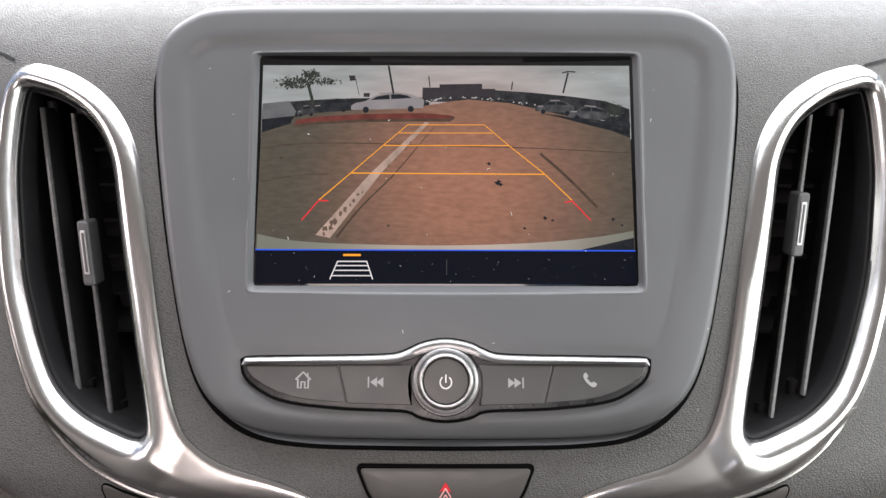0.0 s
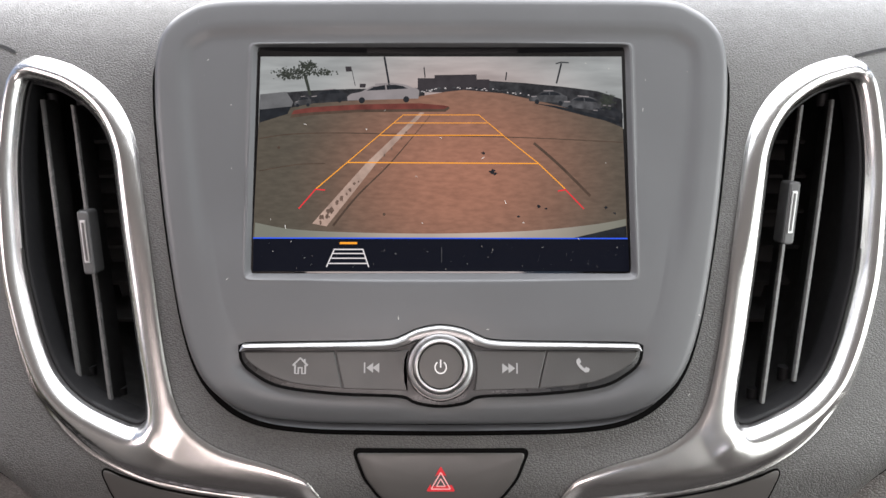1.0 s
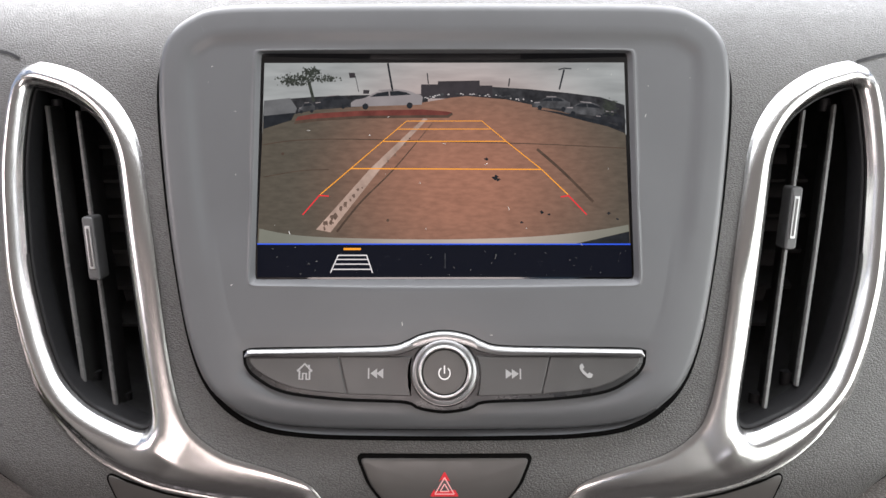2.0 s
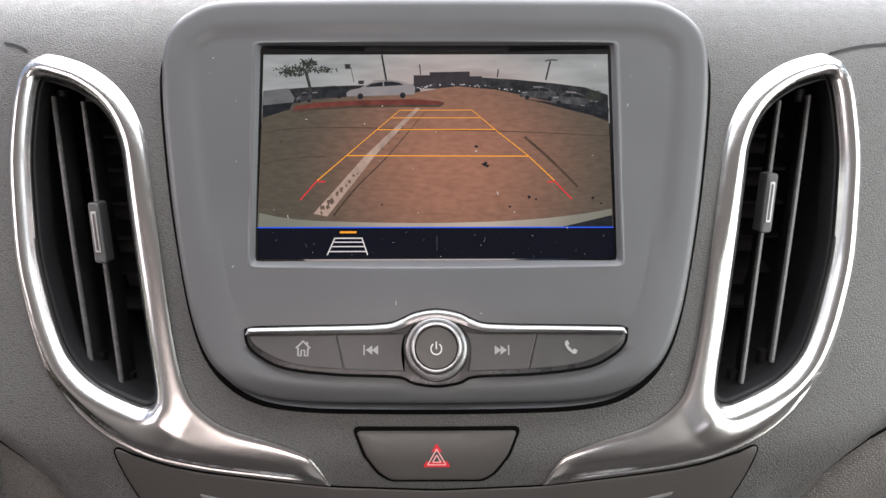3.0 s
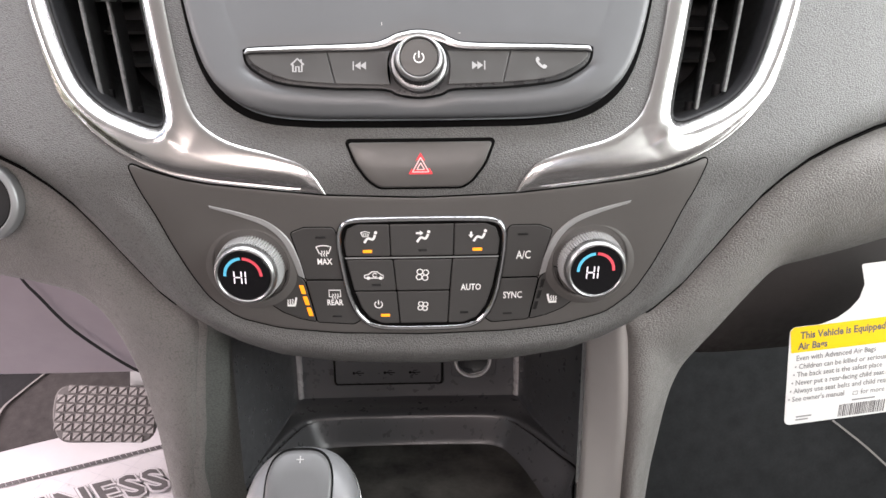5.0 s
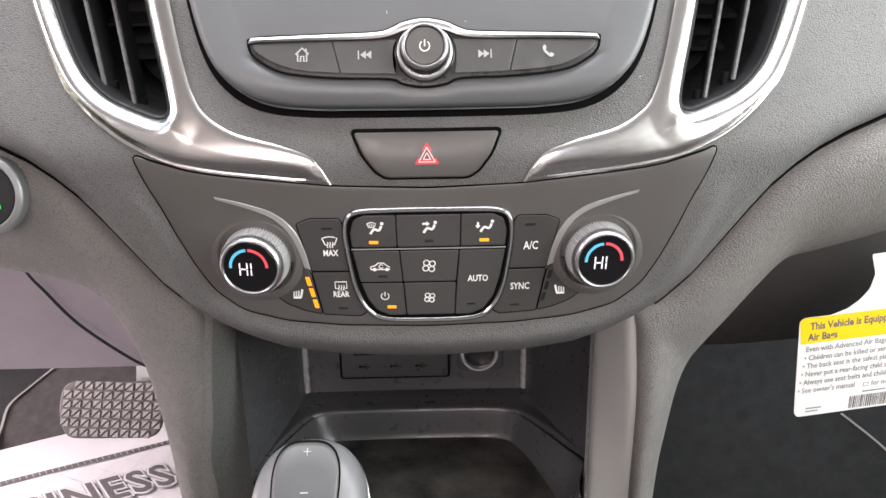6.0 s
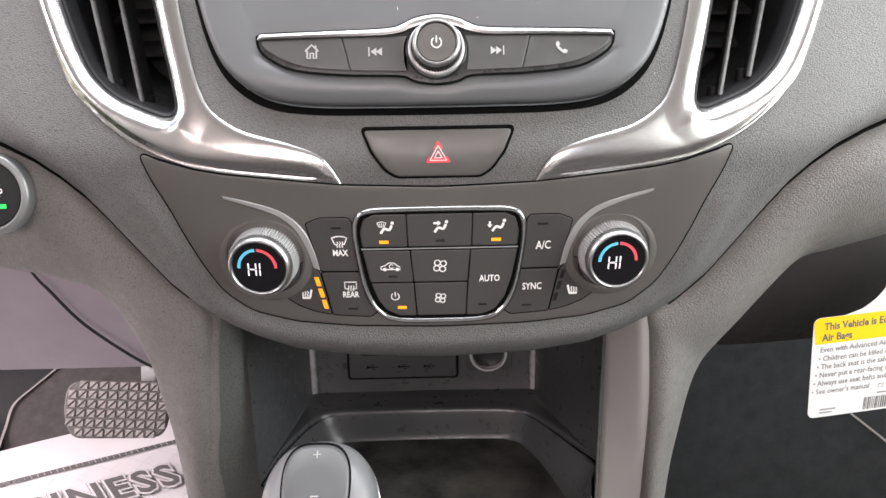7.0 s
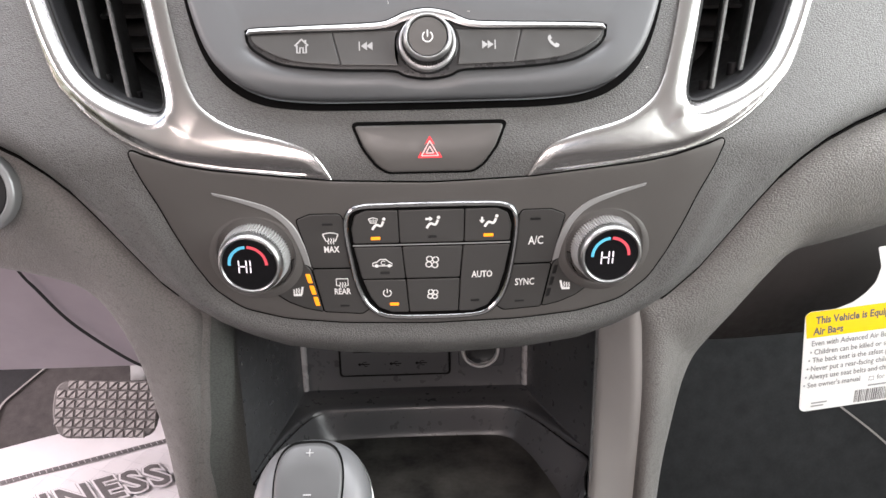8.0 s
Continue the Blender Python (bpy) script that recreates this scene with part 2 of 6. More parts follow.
def lettering(name, text, x, z, size, face, off, mat, parent, align="CENTER", bold=0.0, label="", squeeze=1.0, shear=0.0, turn=0.0):
    """Printed words laid on a face, their baseline's middle at x, z (mm)."""
    cu = bpy.data.curves.new(name, "FONT")
    cu.body, cu.size, cu.align_x, cu.offset, cu.shear = text, size, align, bold, shear
    cu.resolution_u = 2
    tmp = bpy.data.objects.new(name, cu)
    scene.collection.objects.link(tmp)
    me = bpy.data.meshes.new_from_object(tmp.evaluated_get(bpy.context.evaluated_depsgraph_get()))
    bpy.data.objects.remove(tmp)
    c, s = math.cos(radians(turn)), math.sin(radians(turn))
    for v in me.vertices:
        a, b = v.co.x * squeeze, v.co.y
        v.co = on(face, x + a * c - b * s, z + a * s + b * c, off)
    me.materials.clear()
    me.materials.append(mat)
    me.name = name
    ob = new(name, me)
    ob.parent = parent
    return tagged(ob, label)


def box(bm, lo, hi):
    m = Matrix.Translation((Vector(lo) + Vector(hi)) / 2) @ Matrix.Diagonal((*(Vector(hi) - Vector(lo)), 1))
    bmesh.ops.create_cube(bm, size=1, matrix=m)


def bevel_all(bm, width, segments=2):
    bmesh.ops.bevel(bm, geom=bm.edges[:], offset=width, segments=segments, affect="EDGES", profile=0.5)

# ---- dashboard outlines ----
BEZEL_HALF = [(0, 804.3), (45, 804.3), (92, 804), (107, 800), (116.5, 792), (120, 780.5), (119, 760.5), (114, 727), (108, 697),
              (101.5, 672), (94, 655.5), (83.5, 644.8), (70, 638.4), (51, 636.0), (24, 635.6), (0, 635.5)]
BEZEL = smooth(mirrored([(x * 1.017, z + 0.7 * (z > 780)) for x, z in BEZEL_HALF]), 260)
PANEL_HALF = [(0, 599.6), (44, 601), (70, 603.5), (100, 606.5), (122, 610.5), (137, 617), (131.5, 602), (126, 590.5), (121, 577), (114, 561),
              (106, 547), (93, 536.3), (72, 530.6), (43, 527.9), (0, 526.9)]
CLIMATE = mirrored(PANEL_HALF)
VENT_IN = smooth([(185.3, 770.4), (186.3, 767.6), (187.2, 757), (186.9, 736.5), (183.7, 715.5), (179, 693), (173, 676), (166, 660), (159, 649), (148, 640),
                  (133, 633.8), (123.5, 631.6), (119.6, 635.5), (121.5, 647), (125.5, 663), (129.7, 681), (134.8, 703), (139.5, 725),
                  (143, 740), (148.5, 751), (156.2, 759.3), (167.4, 766.0), (178, 769.4), (183.2, 770.6)], 200)
HAZARD = [(-34.3, 626.4), (34.3, 626.4), (30, 616), (24.2, 608), (19.3, 604.6), (-19.3, 604.6), (-24.2, 608), (-30, 616)]
CREASE_X = (0, 45, 75, 93, 107, 121, 135, 148, 160, 170, 181, 193, 208, 230, 280, 340)
CREASE_Z = (503.8, 505.4, 509.6, 516, 523, 532.5, 546, 563.5, 580, 592.5, 602.5, 611, 618, 625.5, 637, 647)


def crease(x):
    """Height of the lower edge of the padded dashboard at x, in mm."""
    return float(np.interp(abs(x), CREASE_X, CREASE_Z))


def distance_to(pts):
    """Signed distance (mm, negative inside) to an outline."""
    a = np.array(pts)
    b = np.roll(a, -1, axis=0)
    d = b - a
    dd = (d ** 2).sum(1) + 1e-9

    def far(x, z):
        p = np.array((x, z))
        t = np.clip(((p - a) * d).sum(1) / dd, 0, 1)
        r = np.sqrt((((a + d * t[:, None]) - p) ** 2).sum(1).min())
        return -r if inside(x, z, pts) else r
    return far


def step(a, b, x):
    t = min(1.0, max(0.0, (x - a) / (b - a)))
    return t * t * (3 - 2 * t)


from_bezel, from_panel = distance_to(BEZEL[::2]), distance_to(CLIMATE)
from_vent, from_hazard = distance_to(VENT_IN[::3]), distance_to(HAZARD)

dashboard = thing("dashboard", "dark grey grained dashboard with a padded lower roll", "dashboard", kind="structure")


def padded_skin():
    """The grained skin round the display unit, vents and climate panel, rolled under along its lower edge."""
    bm = bmesh.new()
    xs = np.arange(-330, 330.1, 2.5)
    rows = []
    for k in range(-9, 151):
        row = []
        for x in xs:
            low, r = crease(x), 14 + 3 * step(100, 160, abs(x))
            if k < 0:
                # the rolled lower edge, turning under and back
                a = min(-k, 8) / 8 * math.pi / 2
                z, off = low + r - r * math.sin(a), 13 * (1 - math.cos(a)) + (30 if k == -9 else 0)
            else:
                z, off = low + r + (837 - low - r) * k / 150, 0.0
            if k < 0:
                off -= 2.2 * math.exp(-((from_panel(x, z) - 10) / 6.0) ** 2) * step(606, 585, z) * (1 - min(-k, 8) / 8)
            if k >= 0:
                if 500 < z < 620:
                    d = from_panel(x, z)
                    off += 7 * (1 - step(-9.0, -5.0, d)) - 2.2 * math.exp(-((d - 10) / 6.0) ** 2) * step(606, 585, z)
                if abs(x) < 126 and 628 < z < 812:
                    off += 20 * (1 - step(-7, -3, from_bezel(x, z)))
            row.append(bm.verts.new(on(skin_face, x, z, off)))
        rows.append(row)
    for a, b in zip(rows, rows[1:]):
        for i in range(len(xs) - 1):
            cx, cz = 500 * (a[i].co.x + b[i + 1].co.x), 500 * (a[i].co.z + b[i + 1].co.z)
            if 112 < abs(cx) < 200 and 624 < cz < 790 and from_vent(abs(cx), cz) < 4.5:
                continue
            bm.faces.new((a[i], a[i + 1], b[i + 1], b[i]))
    return bm


part("padded_skin", padded_skin(), LEATHER, dashboard, "dark grey grained soft skin")


def shadow_gap(name, outline, face, inner, outer, off):
    """The black seal that fills the joint round a set-in unit."""
    bm = bmesh.new()
    rim = [(x * (1 + outer * step(800, 770, z) / 115), z - 3.7 * step(690, 640, z)) for x, z in outline]
    loft(bm, [[on(face, x, z, o) for x, z in ring] for ring, o in ((inset(outline, inner), 6), (inset(outline, inner), off), (rim, off), (rim, 3))])
    return part(name, bm, GAP, dashboard, "black joint seal")


shadow_gap("display_seal", BEZEL, skin_face, 3.0, 3.4, -0.3)


def side_skirt(a_pts, b_pts, depth, roll, belly, root, n=110, cols=30, turn=12.0):
    """A grained sheet between the roll and its own lower edge: bellied, rounded back along its inner edge, its free edge rolled under."""
    bm = bmesh.new()
    a, b = smooth(a_pts, n, closed=False), smooth(b_pts, n, closed=False)
    dep = smooth([(i, d) for i, d in enumerate(depth)], n, closed=False)
    bel = smooth([(i, d) for i, d in enumerate(belly)], n, closed=False)
    base = smooth([(i, d) for i, d in enumerate(root)], n, closed=False)
    rings = []
    for j in range(-7, cols + 4):
        t = min(1.0, max(0.0, j / cols))
        ring = []
        for i in range(n):
            x, z = a[i][0] * (1 - t) + b[i][0] * t, a[i][1] * (1 - t) + b[i][1] * t
            off = base[i][1] * (1 - t) + 9 * t + dep[i][1] * t ** 2.2 - bel[i][1] * math.sin(math.pi * t ** 0.62)
            if j < 0:
                k = min(-j, 6) / 6 * math.pi / 2
                ux, uz = a[i][0] - b[i][0], a[i][1] - b[i][1]
                ul = math.hypot(ux, uz)
                x, z = x + ux / ul * turn * math.sin(k), z + uz / ul * turn * math.sin(k)
                off += turn * (1 - math.cos(k)) + (50 if j == -7 else 0)
            if j > cols - 3:
                k = (j - cols + 3) / 6
                off += roll * k ** 2
            ring.append(on(skin_face, x, z, off))
        rings.append(ring)
    loft(bm, rings, closed=False)
    return bm


LEFT_A = [(-330, 656), (-235, 628), (-205, 617), (-176, 598), (-152, 569), (-134, 545), (-120, 528), (-125, 494), (-131.5, 450), (-137, 415), (-140, 330)]
LEFT_B = [(-330, 548), (-275, 547), (-240, 545), (-211, 541), (-190, 536), (-178, 527), (-170, 512), (-165, 495), (-161.5, 472), (-157.5, 431), (-155, 330)]
part("driver_side_skirt", side_skirt(LEFT_A, LEFT_B, [14, 14, 14, 14, 13, 12, 12, 12, 12, 12, 12], 24, [11, 11, 11, 11, 10, 8, 6, 3, 1, 0, 0], [17, 17, 17, 17, 17, 16, 13, 12, 12, 12, 12]), LEATHER_LOW_LIT, dashboard, "grained skin below the roll, arching over the pedals")
RIGHT_A = [(330, 655), (235, 628), (211, 620), (187, 608), (168, 591.5), (153, 571.5), (134, 546.5), (121, 534), (108, 526), (110, 512), (114.5, 470), (116.5, 416), (118, 330)]
RIGHT_B = [(330, 546), (290, 543), (259, 539), (233, 536), (211, 533), (196, 520), (178, 500), (163, 483), (155, 470), (150, 455), (145.5, 430), (141.5, 398), (138.5, 330)]
part("passenger_side_skirt", side_skirt(RIGHT_A, RIGHT_B, [55, 55, 54, 52, 48, 42, 36, 30, 24, 20, 18, 18, 18], 26, [14, 14, 14, 13, 12, 10, 8, 7, 6, 6, 6, 6, 6], [17, 17, 17, 17, 17, 17, 16, 15, 13, 12, 12, 12, 12], turn=3.0), LEATHER_LOW_LIT, dashboard, "bulging grained skin below the roll")

# dark strip where the roll meets the skirts: joint plus painted contact shade
for a0, a1, w in ((-330, -128, (1.5, 0.5)), (118, 330, (0.8, 1.2))):
    bm = bmesh.new()
    ribbon(bm, [(x, crease(x) - 0.5) for x in np.linspace(a0, a1, 90)], w, skin_face, 8.6, thick=9.0)
    part("roll_joint_shade", bm, GAP, dashboard, "dark strip under the roll, joint and painted contact shade")

for nm, pts in (("panel_joint", [(-193, 783.5), (-199, 786), (-206, 787.5)]), ("panel_joint", [(186, 781.5), (205, 785.5), (235, 787), (300, 785)])):
    bm = bmesh.new()
    ribbon(bm, smooth(pts, 20, False), 1.3, skin_face, -0.5, thick=0.3)
    part(nm, bm, BLACK, dashboard, "black joint line")

# ---- display unit ----
display_unit = thing("display_unit", "satin grey infotainment unit with a screen, buttons and a knob", "car display")
TRAY_HALF = [(0, 674.7), (9.3, 673.2), (14.8, 670.8), (22.5, 669), (52, 668.1), (76.3, 667.3), (78.8, 665.4), (77.9, 661), (73.5, 657), (62.5, 652.2),
             (40.7, 649.9), (16, 649.1), (9.5, 646.8), (0, 645.6)]
TRAY = smooth(mirrored(TRAY_HALF), 150)
from_tray = distance_to(TRAY[::2])


def at_angle(pts, angles, cx, cz):
    """Where rays from a middle at the given angles leave an outline."""
    out = []
    for ang in angles:
        dx, dz, best = math.sin(ang), math.cos(ang), None
        for (x1, z1), (x2, z2) in zip(pts, pts[1:] + pts[:1]):
            ex, ez = x2 - x1, z2 - z1
            den = dx * ez - dz * ex
            if abs(den) < 1e-12:
                continue
            t = ((x1 - cx) * ez - (z1 - cz) * ex) / den
            u = ((x1 - cx) * dz - (z1 - cz) * dx) / den
            if t > 0 and -1e-9 <= u <= 1 + 1e-9 and (best is None or t > best):
                best = t
        out.append((cx + dx * best, cz + dz * best))
    return out


SCREEN = [(-77.3, 783.7), (77.3, 783.7), (76.4, 693.2), (-76.4, 693.2)]
LIP = [(-81.2, 785.8), (81.2, 785.8), (79.2, 692.0 - 1.2), (-79.2, 692.0 - 1.2)]


def bezel_height(x, z, d):
    """Relief of the housing: a rounded rim, a shallow step inside it, a scoop round the button tray. d: mm inside the rim."""
    off = 3.2 * (1 - min(1, d / 3.2)) ** 2 - 0.4
    top = step(690, 725, z)
    off += top * 1.7 * step(11.5, 17, d) + (1 - top) * 0.5 * step(10, 24, d)
    off += 6.5 * (max(0.0, 655 - z) / 18) ** 2
    t = from_tray(x, z)
    below = 1 if z < 660 else 0.35
    off += 2.0 * below * math.exp(-(max(t, 0) / 3.2) ** 2)
    return off


def bezel_mesh():
    bm = bmesh.new()
    cx, cz = 0.0, 737.0
    corner = [math.atan2(x - cx, z - cz) for x, z in LIP]
    angles = sorted(set([round(a, 6) for a in np.linspace(-math.pi, math.pi, 300, endpoint=False)] + [round(c + e, 6) for c in corner for e in (-0.006, 0.006)]))
    outer = at_angle(BEZEL, angles, cx, cz)
    lip = at_angle(rounded(LIP, 3.0), angles, cx, cz)
    hole = at_angle(rounded(SCREEN, 1.2), angles, cx, cz)
    rings = [[on(bezel_face, x, z, 24) for x, z in outer], [on(bezel_face, x, z, 7) for x, z in outer], [on(bezel_face, x, z, 4.2) for x, z in outer]]
    for d in (0.35, 0.9, 1.7, 2.6, 4, 6.5, 9.5, 12, 13.5, 15, 16.5, 18.5):
        ring = inset(outer, d)
        ring = [(x, z) if abs(x) < 400 else o for (x, z), o in zip(ring, outer)]
        rings.append([on(bezel_face, x, z, bezel_height(x, z, d)) for x, z in ring])
    inner = inset(outer, 18.5)
    for k in range(1, 21):
        t = k / 20
        mix = [(a[0] * (1 - t) + b[0] * t, a[1] * (1 - t) + b[1] * t) for a, b in zip(inner, lip)]
        rings.append([on(bezel_face, x, z, bezel_height(x, z, 30)) for x, z in mix])
    flat = [bezel_height(x, z, 30) for x, z in lip]
    for t, dep in ((0.18, 0.25), (0.4, 1.2), (1.0, 7.2)):
        rings.append([on(bezel_face, a[0] * (1 - t) + b[0] * t, a[1] * (1 - t) + b[1] * t, f * (1 - t) + dep - t * 0.42 * b[0] ** 2 / 1000) for a, b, f in zip(lip, hole, flat)])
    loft(bm, rings)
    return bm


part("housing", bezel_mesh(), SATIN, display_unit, "satin grey moulded housing")


def screen_face(x, z):
    return 0.2625 + LEAN_BACK * (z - 0.66) + 0.0062


screen = part("screen", plate_mesh(rounded([(-79.0, 786), (79.0, 786), (77.8, 691.8), (-77.8, 691.8)], 1.0), screen_face, 0, 4, 0.2), GLASS, display_unit, "glossy display showing a rear camera picture")


def glow(name, colour, strength=1.0, var=0.25, scale=60.0, stretch=(1, 1, 1), edge=None):
    """What a lit display shows: it gives off its own colour, uneven as the picture is. edge: the colour that it turns to away from the middle."""
    m = bpy.data.materials.new(name)
    m.use_nodes = True
    nodes, links = m.node_tree.nodes, m.node_tree.links
    b = nodes["Principled BSDF"]
    b.inputs["Base Color"].default_value = (0.004, 0.004, 0.005, 1)
    b.inputs["Roughness"].default_value = 0.12
    b.inputs["Specular IOR Level"].default_value = 0.06
    geo = nodes.new("ShaderNodeNewGeometry")
    mp = nodes.new("ShaderNodeMapping")
    mp.inputs["Scale"].default_value = stretch
    links.new(geo.outputs["Position"], mp.inputs["Vector"])
    nz = nodes.new("ShaderNodeTexNoise")
    nz.inputs["Scale"].default_value, nz.inputs["Detail"].default_value = scale, 6
    links.new(mp.outputs[0], nz.inputs["Vector"])
    mr = nodes.new("ShaderNodeMapRange")
    mr.inputs["From Min"].default_value, mr.inputs["From Max"].default_value = 0.3, 0.7
    mr.inputs["To Min"].default_value, mr.inputs["To Max"].default_value = 1 - var, 1 + var
    links.new(nz.outputs["Fac"], mr.inputs["Value"])
    sc = nodes.new("ShaderNodeVectorMath")
    sc.operation = "SCALE"
    sc.inputs[0].default_value = colour
    if edge:
        dist = nodes.new("ShaderNodeVectorMath")
        dist.operation = "DISTANCE"
        dist.inputs[1].default_value = (0.008, 0.288, 0.735)
        links.new(geo.outputs["Position"], dist.inputs[0])
        fall = nodes.new("ShaderNodeMapRange")
        fall.interpolation_type = "SMOOTHSTEP"
        fall.inputs["From Min"].default_value, fall.inputs["From Max"].default_value = 0.005, 0.075
        links.new(dist.outputs["Value"], fall.inputs["Value"])
        blend = nodes.new("ShaderNodeMix")
        blend.data_type = "RGBA"
        blend.inputs[6].default_value, blend.inputs[7].default_value = (*colour, 1), (*edge, 1)
        links.new(fall.outputs[0], blend.inputs[0])
        links.new(blend.outputs[2], sc.inputs[0])
    links.new(mr.outputs[0], sc.inputs["Scale"])
    links.new(sc.outputs[0], b.inputs["Emission Color"])
    b.inputs["Emission Strength"].default_value = strength
    m.cycles.emission_sampling = "NONE"
    return m


SHOW_SKY = glow("shown_sky", (0.52, 0.36, 0.335), 1, 0.22, 32, (1, 1, 6), edge=(0.30, 0.31, 0.31))
SHOW_GROUND = glow("shown_pavement", (0.315, 0.144, 0.096), 1, 0.15, 420, (0.55, 1, 1.7), edge=(0.085, 0.072, 0.055))
SHOW_DARK = glow("shown_dark", (0.014, 0.016, 0.019), 1, 0.3, 300)
SHOW_HILL = glow("shown_far_trees", (0.026, 0.026, 0.028), 1, 0.6, 300)
SHOW_GREEN = glow("shown_leaves", (0.028, 0.032, 0.025), 1, 0.4, 400)
SHOW_BUILD = glow("shown_building", (0.035, 0.030, 0.033), 1, 0.2, 200)
SHOW_WHITE = glow("shown_white_car", (0.24, 0.215, 0.22), 1, 0.10, 120)
SHOW_GREY = glow("shown_grey_car", (0.062, 0.062, 0.066), 1, 0.6, 260)
SHOW_RED = glow("shown_red_island", (0.135, 0.036, 0.028), 1, 0.3, 200)
SHOW_STRIPE = glow("shown_worn_stripe", (0.40, 0.28, 0.23), 1, 0.3, 160)
SHOW_CRACK = glow("shown_joint", (0.07, 0.045, 0.032), 1, 0.3, 200)
SHOW_YELLOW = glow("shown_yellow_guide", (0.95, 0.36, 0.03), 1, 0.03)
SHOW_REDLINE = glow("shown_red_guide", (0.75, 0.03, 0.04), 1, 0.03)
SHOW_BUMPER = glow("shown_bumper", (0.52, 0.42, 0.36), 1, 0.12, 40, edge=(0.17, 0.17, 0.14))
SHOW_BLUE = glow("shown_blue_line", (0.03, 0.10, 0.75), 1, 0.03)
SHOW_NAVY = glow("shown_navy_bar", (0.002, 0.003, 0.007), 1, 0.05)
SHOW_ICON = glow("shown_white_icon", (0.75, 0.70, 0.72), 1, 0.02)


def shown(name, mat, off, patches=(), lines=(), label=""):
    """One layer of the picture on the display, each shape a part."""
    for p in patches:
        bm = bmesh.new()
        patch(bm, p, screen_face, off, 0.04)
        ob = part(name, bm, mat, screen, label, flat=True)
    for pts, w in lines:
        bm = bmesh.new()
        ribbon(bm, pts, w, screen_face, off, thick=0.04)
        ob = part(name, bm, mat, screen, label, flat=True)
    return ob


rng = random.Random(4)
shown("shown_sky", SHOW_SKY, -0.06, [[(-76.5, 780.0), (76.5, 780.0), (76.2, 750), (-76.2, 750)]])
shown("shown_far_wood", SHOW_HILL, -0.12, [
    [(17.8, 770), (35.4, 768.9), (51.9, 767.3), (65.9, 765.5), (75.9, 762.2), (75.8, 749.8), (49.4, 756), (26, 762), (17.8, 763)],
    [(-76, 764.2), (-56.3, 765.7), (-39.9, 766.4), (-6.9, 766.9), (-6.9, 760), (-35.1, 759), (-53.8, 757), (-76.1, 752)]])
shown("shown_building", SHOW_BUILD, -0.16, [[(-9.8, 770.9), (-2.7, 770.9), (-2.7, 772.2), (15, 772.5), (15, 770.4), (20.4, 770.4), (20.3, 765), (-9.8, 765)]])
shown("shown_pavement", SHOW_GROUND, -0.20, [[(-76.1, 755.4), (-67.8, 757.7), (-53.8, 760.4), (-35.1, 761.7), (-9.3, 763.3), (2.5, 765.3), (9.5, 766), (26, 764.6),
                                              (37.7, 762.2), (49.4, 759.5), (63.3, 755.4), (75.8, 750.5), (75.8, 706.4), (-76.4, 706.4)]])
leaves = []
for x, z, sx, sz, n in ((-60, 773.6, 8, 1.6, 90), (-56, 776.2, 4, 1.5, 45), (-66, 772.4, 3.2, 1.6, 40), (-49.5, 773.2, 4, 0.9, 26), (-62, 771.2, 5, 0.8, 22), (69.5, 761.5, 3.0, 2.6, 60)):
    for _ in range(n * 3):
        r = rng.uniform(0.16, 0.48)
        leaves.append(circle(x + rng.gauss(0, sx * 0.5), min(779.3, z + rng.gauss(0, sz * 0.55)), r, 5, rng.uniform(0, 90), rng.uniform(400, 440)))
shown("shown_trunk", SHOW_GREEN, -0.24, [[(-58.1, 772.2), (-56.7, 772.2), (-54.4, 764), (-55.5, 763.7)]])
bm = bmesh.new()
for i, leaf in enumerate(leaves):
    patch(bm, leaf, screen_face, -0.24 - 0.0002 * i, 0.0005)
tagged(part("shown_foliage", bm, SHOW_GREEN, screen, flat=True), kind="stuff")


def shown_car(x, z, w, h, paint, lean=0.0, low=0.55):
    """A parked car in the picture: body, dark glass, two wheels, a bright edge along the roof."""
    def q(pts):
        return [(x + a * w, z + b * h + a * w * lean) for a, b in pts]
    shown("shown_car_body", paint, -0.29, [smooth(q([(-0.5, 0.12), (-0.5, 0.38), (-0.42, 0.5), (-0.3, 0.6), (-0.17, 0.86), (0.0, 0.97), (0.15, 1.0), (0.3, 0.92), (0.42, 0.72), (0.5, 0.64), (0.49, 0.15)]), 24, False)])
    shown("shown_car_glass", SHOW_DARK, -0.33, [q([(-0.24, 0.63), (-0.14, 0.82), (0.02, 0.91), (0.03, 0.66)]), q([(0.05, 0.66), (0.04, 0.91), (0.16, 0.92), (0.27, 0.84), (0.34, 0.70)])])
    shown("shown_car_wheel", SHOW_DARK, -0.345, [circle(*q([(-0.3, 0.12)])[0], 0.17 * h, 10), circle(*q([(0.32, 0.12)])[0], 0.17 * h, 10)])
    shown("shown_car_shine", SHOW_WHITE, -0.36, [], [(q([(-0.44, 0.47), (-0.30, 0.51)]), 0.07 * h), (q([(-0.12, 0.97), (0.14, 1.0)]), 0.06 * h)])


